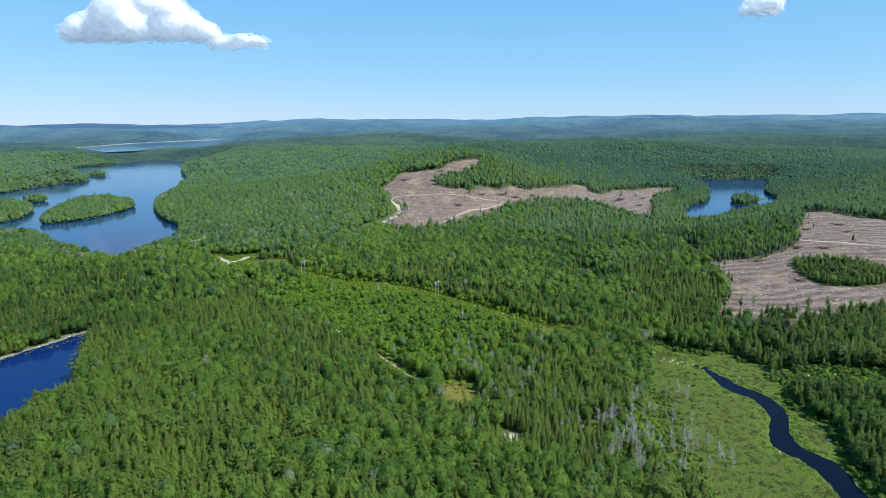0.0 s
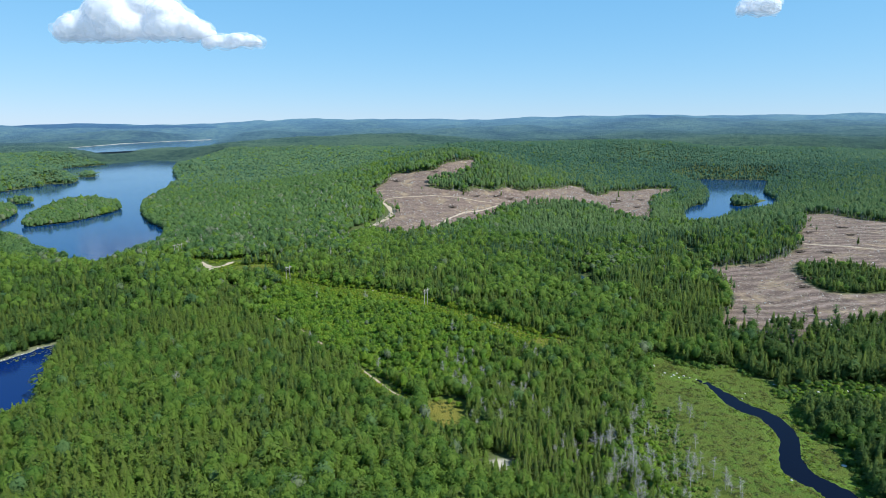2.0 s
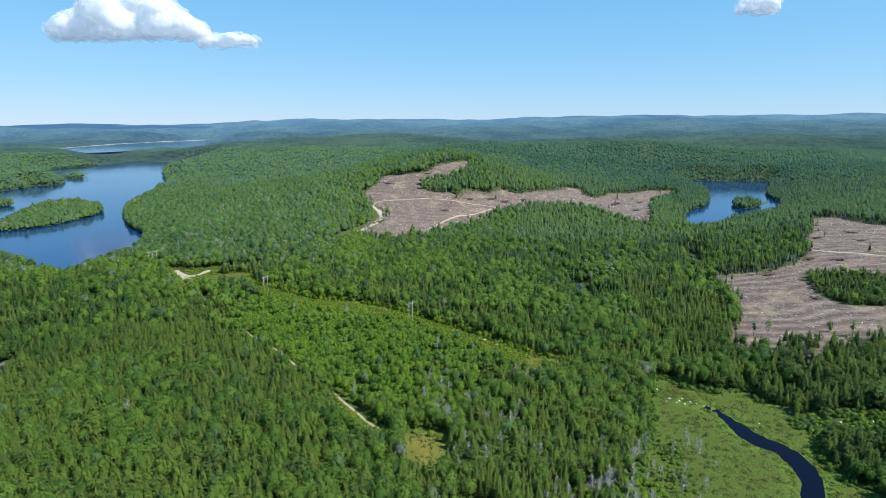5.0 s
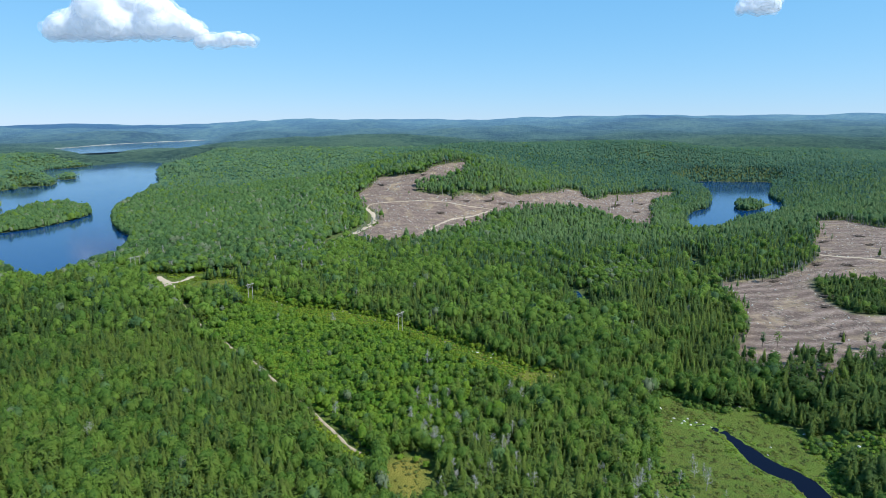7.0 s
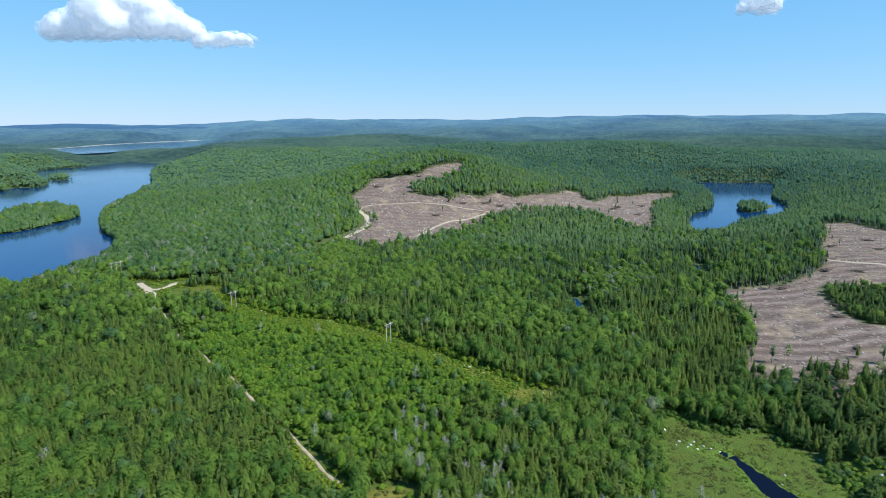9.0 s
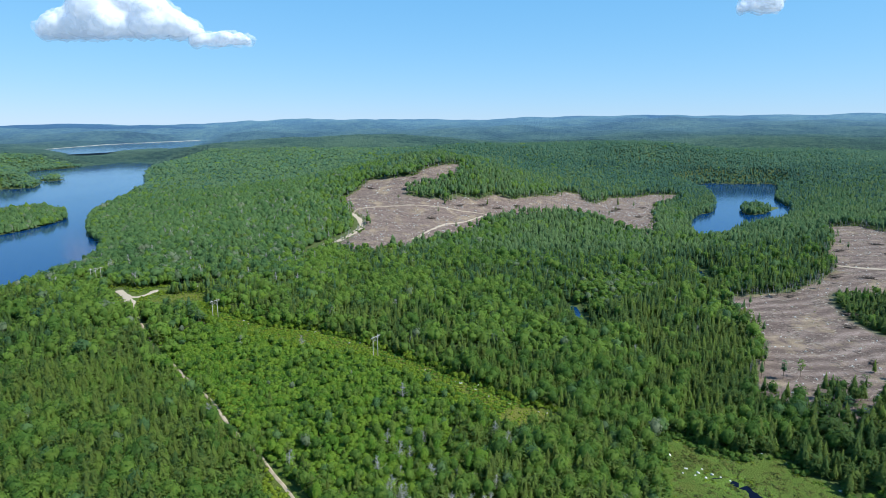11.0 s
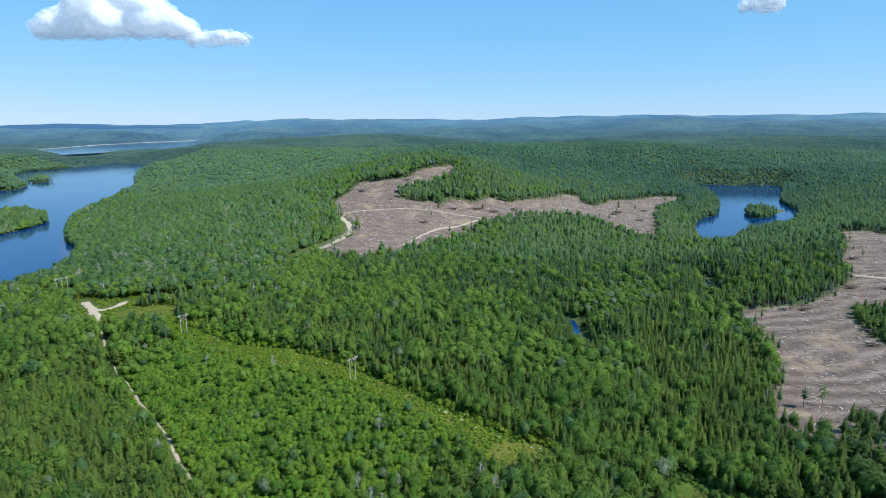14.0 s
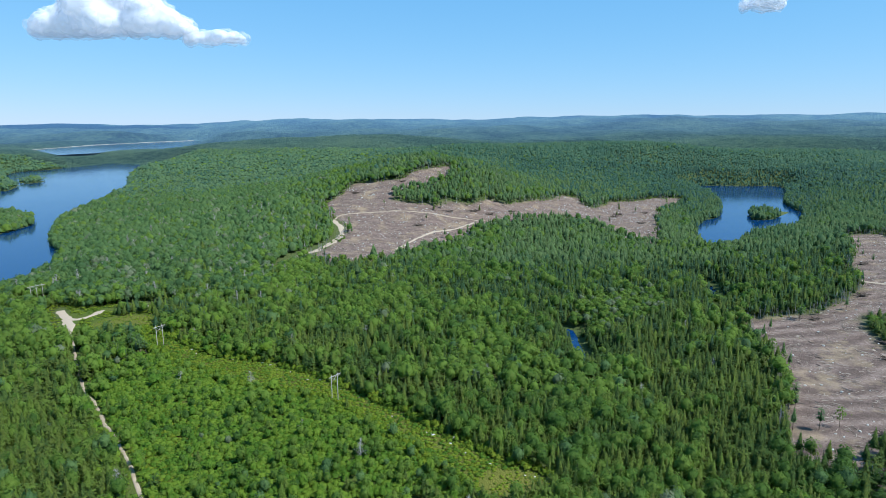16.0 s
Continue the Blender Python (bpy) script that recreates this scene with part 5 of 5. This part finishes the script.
# ---- low growth ----
def shrubs(poly, step, seed, tall, wide, mat, name, label, share=1.0, margin=0.5, avoid=(), leaves=16, patch=None):
    r = np.random.RandomState(seed)
    p = np.array(poly, float)
    gx, gy = np.arange(p[:, 0].min(), p[:, 0].max(), step), np.arange(p[:, 1].min(), p[:, 1].max(), step)
    x, y = [q.ravel() for q in np.meshgrid(gx, gy)]
    x, y = x + r.uniform(-0.5, 0.5, len(x)) * step, y + r.uniform(-0.5, 0.5, len(x)) * step
    keep = (inside(poly, x, y, 5) > margin) & (r.rand(len(x)) < share * (0.75 + 0.45 * waves(x, y, 22, seed)))
    if patch:
        keep &= r.rand(len(x)) < patch(x, y)
    for q in avoid:
        keep &= inside(q, x, y, 5) < -0.8
    for line, room in zip(LANES[:4], (1.2, 1.2, 4.0, 4.8)):
        keep &= beside(line, x, y, 5) > room
    x, y = x[keep], y[keep]
    n = len(x)
    q = np.random.RandomState(seed + 1)
    shapes = [leafy_crown(q, leaves, (0.34 if leaves > 16 else 0.40) if leaves > 12 else 0.6, 0.0, leaves > 12) for _ in range(5)]
    return scatter(name, shapes, x, y, height(x, y) - 0.1, r.uniform(*tall, n), r.uniform(*wide, n), np.clip(r.normal(0.5, 0.22, n) + 0.32 * waves(x, y, 30, seed + 5), 0, 1), [mat], r, label, "shrubs", 0.03, 0.5, 0.9)


shrubs(BOG, 1.25, 61, (0.06, 0.16), (0.5, 1.4), M_HEATH, "bog_heath", "low olive-green heath and sedge over the bog", 0.95, 0.5, (STREAM,), 11)
shrubs(BOG, 1.3, 60, (0.2, 0.6), (0.5, 1.1), M_BUSH, "sedge_tufts", "bright green sedge along the stream and the bog's edge", 1.0, 0.3, (STREAM,), 9,
       lambda x, y: smooth((6 - inside(BOG, x, y, 20)) / 6) + 0.6 * smooth((inside(STREAM, x, y, 20) + 8) / 6))
shrubs(CORRIDOR, 2.4, 82, (0.4, 1.6), (0.7, 1.8), M_YOUNG, "corridor_shrubs", "bright green saplings in the power line corridor", 0.9, 0.5, (MEADOW_B,), 18)
shrubs(CORRIDOR, 1.6, 62, (0.3, 1.0), (0.7, 1.6), M_BUSH, "corridor_shrubs", "low yellow-green shrubs in the power line corridor", 1.1, 0.5, (MEADOW_B,))
shrubs(YOUNG, 2.1, 63, (0.9, 3.6), (0.8, 2.2), M_YOUNG, "young_growth", "bright green young growth in an old clearing", 1.1, leaves=22)
shrubs(YOUNG, 4.2, 76, (0.8, 2.6), (0.9, 2.0), M_BUSH, "young_growth", "yellow-green scrub in an old clearing", 0.7)
shrubs(YOUNG, 8.0, 77, (3.0, 6.5), (1.3, 2.4), M_LEAF, "young_maples", "young maples standing over the regrowth", 0.6, leaves=40)
shrubs([(-175, 400), (-40, 350), (90, 350), (140, 440), (60, 500), (-60, 590), (-175, 600)], 2.3, 66, (1.4, 4.2), (1.4, 2.7), M_YOUNG, "undergrowth", "bright green undergrowth between young trees", 1.3, 0.5, (CORRIDOR, GLADE, MEADOW_B), 14, lambda x, y: regrowth(x, y) * (1 - 0.8 * smooth(inside(VERGE, x, y, 20) / 6 + 0.4 + 0.5 * waves(x, y, 14, 48))))
shrubs(VERGE, 1.7, 81, (0.3, 1.5), (0.6, 1.6), M_BUSH, "verge_shrubs", "low yellow-green growth beside the gravel track", 0.9, -3.0)
shrubs(VERGE, 3.0, 83, (0.5, 2.0), (0.7, 1.8), M_YOUNG, "verge_shrubs", "bright green saplings beside the gravel track", 0.8, -3.0)
shrubs([(-268, 622), (-140, 606), (-160, 706), (-268, 706)], 2.2, 67, (0.5, 2.4), (0.8, 1.8), M_BUSH, "roadside_shrubs", "low green shrubs round the gravel fork", 0.9, 0.5, (MEADOW_C,), 11)


def fringe(poly, wide, low, count, seed, name, label, mat):
    """Bushes along the edge of the forest, before the first stems."""
    r = np.random.RandomState(seed)
    p = np.array(poly, float)
    x, y = r.uniform(p[:, 0].min() - 8, p[:, 0].max() + 8, count), r.uniform(p[:, 1].min() - 8, p[:, 1].max() + 8, count)
    d = inside(poly, x, y, 12)
    keep = (d > -4.5) & (d < 2.5) & (r.rand(count) < 0.7 + 0.5 * waves(x, y, 35, seed)) & (inside(STREAM, x, y, 5) < -1) & (inside(MEADOW_B, x, y, 8) < -0.5)
    x, y = x[keep], y[keep]
    n = len(x)
    shapes = [leafy_crown(np.random.RandomState(seed + k), 22, 0.36, 0.0, True) for k in range(5)]
    return scatter(name, shapes, x, y, height(x, y) - 0.1, r.uniform(*low, n), r.uniform(*wide, n), np.clip(r.normal(0.45, 0.22, n), 0, 1), [mat], r, label, "shrubs", 0.03, 0.5, 0.9)


shrubs([(80, 250), (118, 250), (134, 352), (102, 362)], 2.1, 68, (0.5, 2.2), (0.6, 1.6), M_LEAF, "alder_bushes", "grey-green alder bushes among dead trees at the bog", 0.8, 0.5, (STREAM,))
shrubs([(58, 240), (104, 244), (114, 318), (72, 320)], 2.3, 69, (1.0, 3.4), (1.0, 2.0), M_YOUNG, "leafy_bushes", "bright leafy bushes between spruces and dead trees", 0.9)
fringe(CORRIDOR, (1.2, 2.3), (1.5, 4.5), 26000, 71, "edge_bushes", "leafy bushes along the edge of the corridor", M_BUSH)
fringe(BOG, (1.0, 2.2), (1.0, 3.6), 12000, 72, "edge_bushes", "alder bushes along the edge of the bog", M_LEAF)
fringe(CLEARCUT_A, (0.8, 1.8), (0.8, 3.0), 26000, 73, "edge_bushes", "scrubby green bushes along the felled slope", M_LEAF)
fringe(CLEARCUT_B, (0.7, 1.7), (0.6, 2.6), 10000, 74, "edge_bushes", "scrubby green bushes along the eastern clearing", M_LEAF)


def sprouts(poly, but, count, box, seed, label):
    """Small green regrowth dotted over felled ground."""
    r = np.random.RandomState(seed)
    x, y = r.uniform(box[0], box[1], count), r.uniform(box[2], box[3], count)
    keep = (inside(poly, x, y, 5) > 2) & (r.rand(count) < 0.35 + 0.6 * waves(x, y, 50, seed))
    if but:
        keep &= inside(but, x, y, 5) < -1
    x, y = x[keep], y[keep]
    n = len(x)
    shapes = [leafy_crown(np.random.RandomState(seed + k), 9, 0.55, 0.0, False) for k in range(4)]
    return scatter("sprouts", shapes, x, y, height(x, y), r.uniform(0.25, 1.0, n), r.uniform(0.3, 0.9, n), r.rand(n), [M_HEATH], r, label, "regrowth", 0.03, 0.5)


sprouts(CLEARCUT_A, None, 2600, (-115, 540, 832, 1472), 81, "small green sprouts on the felled slope")
sprouts(CLEARCUT_B, PATCH, 2200, (210, 655, 430, 975), 82, "small green sprouts in the eastern clearing")


def standing(poly, but, count, box, seed, label):
    """Thin dead stems left upright on felled ground."""
    r = np.random.RandomState(seed)
    x, y = r.uniform(box[0], box[1], count), r.uniform(box[2], box[3], count)
    keep = (inside(poly, x, y, 5) > 2) & (r.rand(count) < 0.3 + 0.6 * waves(x, y, 70, seed))
    if but:
        keep &= inside(but, x, y, 5) < -2
    x, y = x[keep], y[keep]
    return scatter("standing_stems", [tube((0, 0, 0), (0.01, 0, 1), 0.03, 0.012, 4)], x, y, height(x, y) - 0.1, r.uniform(1.5, 6.5, len(x)), r.uniform(3.5, 5.5, len(x)), r.rand(len(x)), [M_DEAD], r, label, "tree stems", 0.08)


standing(CLEARCUT_A, None, 700, (-115, 540, 832, 1472), 83, "thin bleached stems left upright on the felled slope")
standing(CLEARCUT_B, PATCH, 260, (210, 655, 430, 975), 84, "thin bleached stems left upright in the eastern clearing")
shrubs(SCRUB_E, 2.2, 78, (0.5, 2.6), (0.7, 2.0), M_YOUNG, "scrub", "low green scrub among rocks east of the bog", 0.8, leaves=18)
shrubs(GLADE, 1.9, 64, (0.8, 2.8), (0.8, 1.6), M_BUSH, "glade_shrubs", "low green shrubs beside the sandy track", 1.0)
shrubs(MEADOW_B, 1.9, 75, (0.25, 1.1), (0.5, 1.3), M_BUSH, "meadow_tufts", "low yellow-green tufts on the corridor meadow", 0.75, -0.5)
shrubs(MEADOW_C, 2.2, 79, (0.2, 1.0), (0.5, 1.4), M_BUSH, "meadow_tufts", "yellow-green tufts on the meadow by the fork", 0.6, -0.5)
shrubs(MEADOW_A, 2.0, 65, (0.3, 1.0), (0.6, 1.4), M_HEATH, "meadow_tufts", "low tufts of heath on the straw-coloured meadow", 0.5, 0.0)


# ---- clouds ----
PUFF_V, PUFF_F = finer(BALL_V, BALL_F)
CURLS = [bpy.data.textures.new("cloud curls", "CLOUDS") for _ in range(3)]
for q, size in zip(CURLS, (150.0, 85.0, 60.0)):
    q.noise_scale, q.noise_depth = size, 5


def cloud(lumps, base, depth, seed, label, grain=9.0):
    """A cumulus: lumps heaped over a flat base and melted into one curled body, with thinner veils round it. Lumps (x, z, radius) and base in thousandths of the depth, seen from the first eye."""
    r = np.random.RandomState(seed)
    low = 161 + base * depth / 1000
    e = new("cloud")
    e.location = (lumps[0][0] * depth / 1000, depth, low)
    pieces = []
    for x, z, rad in lumps:
        c = np.array([x, 1000 + r.uniform(-0.7, 0.7) * rad, z]) * depth / 1000 + (0, 0, 161)
        v = PUFF_V * (rad * depth / 1000) * (1.12, 1.0, 0.92) + c
        v[:, 2] = np.where(v[:, 2] < low, low + 0.35 * (v[:, 2] - low), v[:, 2])
        pieces.append((v - np.array(e.location), PUFF_F))
    v, f = join(*pieces)
    for name, mat, out, curls, depth in (("body", M_CLOUD, -26.0, CURLS[0], 30.0), ("veil", M_VEILS[0], -15.0, CURLS[0], 44.0), ("veil", M_VEILS[1], -4.0, CURLS[1], 62.0), ("veil", M_VEILS[2], 6.0, CURLS[2], 84.0)):
        ob = part(name, mesh_of(name, v, f, [mat], True), e)
        melt = ob.modifiers.new("melt", "REMESH")
        melt.mode, melt.voxel_size, melt.use_smooth_shade = "VOXEL", grain, True
        soften = ob.modifiers.new("soften", "SMOOTH")
        soften.factor, soften.iterations = 0.5, 14
        curl = ob.modifiers.new("curl", "DISPLACE")
        curl.texture, curl.texture_coords, curl.strength, curl.mid_level = curls, "LOCAL", depth, 0.5 - out / depth
        ease = ob.modifiers.new("ease", "SMOOTH")
        ease.factor, ease.iterations = 0.5, 3
    return tagged(e, label, "cloud", "clouds")


def heaped(outline, base, seed):
    """Lumps that fill the space under an outline of (x, top)."""
    r = np.random.RandomState(seed)
    out = []
    xs = np.array(outline, float)
    for x in np.arange(xs[0, 0], xs[-1, 0], 14.0):
        top = float(np.interp(x, xs[:, 0], xs[:, 1]))
        rad = max(5.0, min(26.0, 0.45 * (top - base) + 3)) * r.uniform(0.85, 1.1)
        out.append((x, top - rad, rad))
        if top - base > 1.6 * rad:
            out.append((x + r.uniform(-5, 5), base + 0.7 * rad, rad))
    return out


cloud(heaped([(-562, 150), (-545, 160), (-520, 172), (-490, 190), (-450, 196), (-415, 188), (-390, 168), (-365, 150), (-348, 135)], 122, 4), 122, 4600, 5, "large white fair-weather cloud with a flat grey base")
cloud(heaped([(-345, 130), (-325, 128), (-300, 131), (-280, 128), (-270, 122)], 110, 8), 110, 4600, 9, "small white tail beside the large cloud")
cloud(heaped([(450, 170), (465, 182), (485, 184), (504, 170)], 154, 7), 154, 4600, 6, "small white puff of cloud")
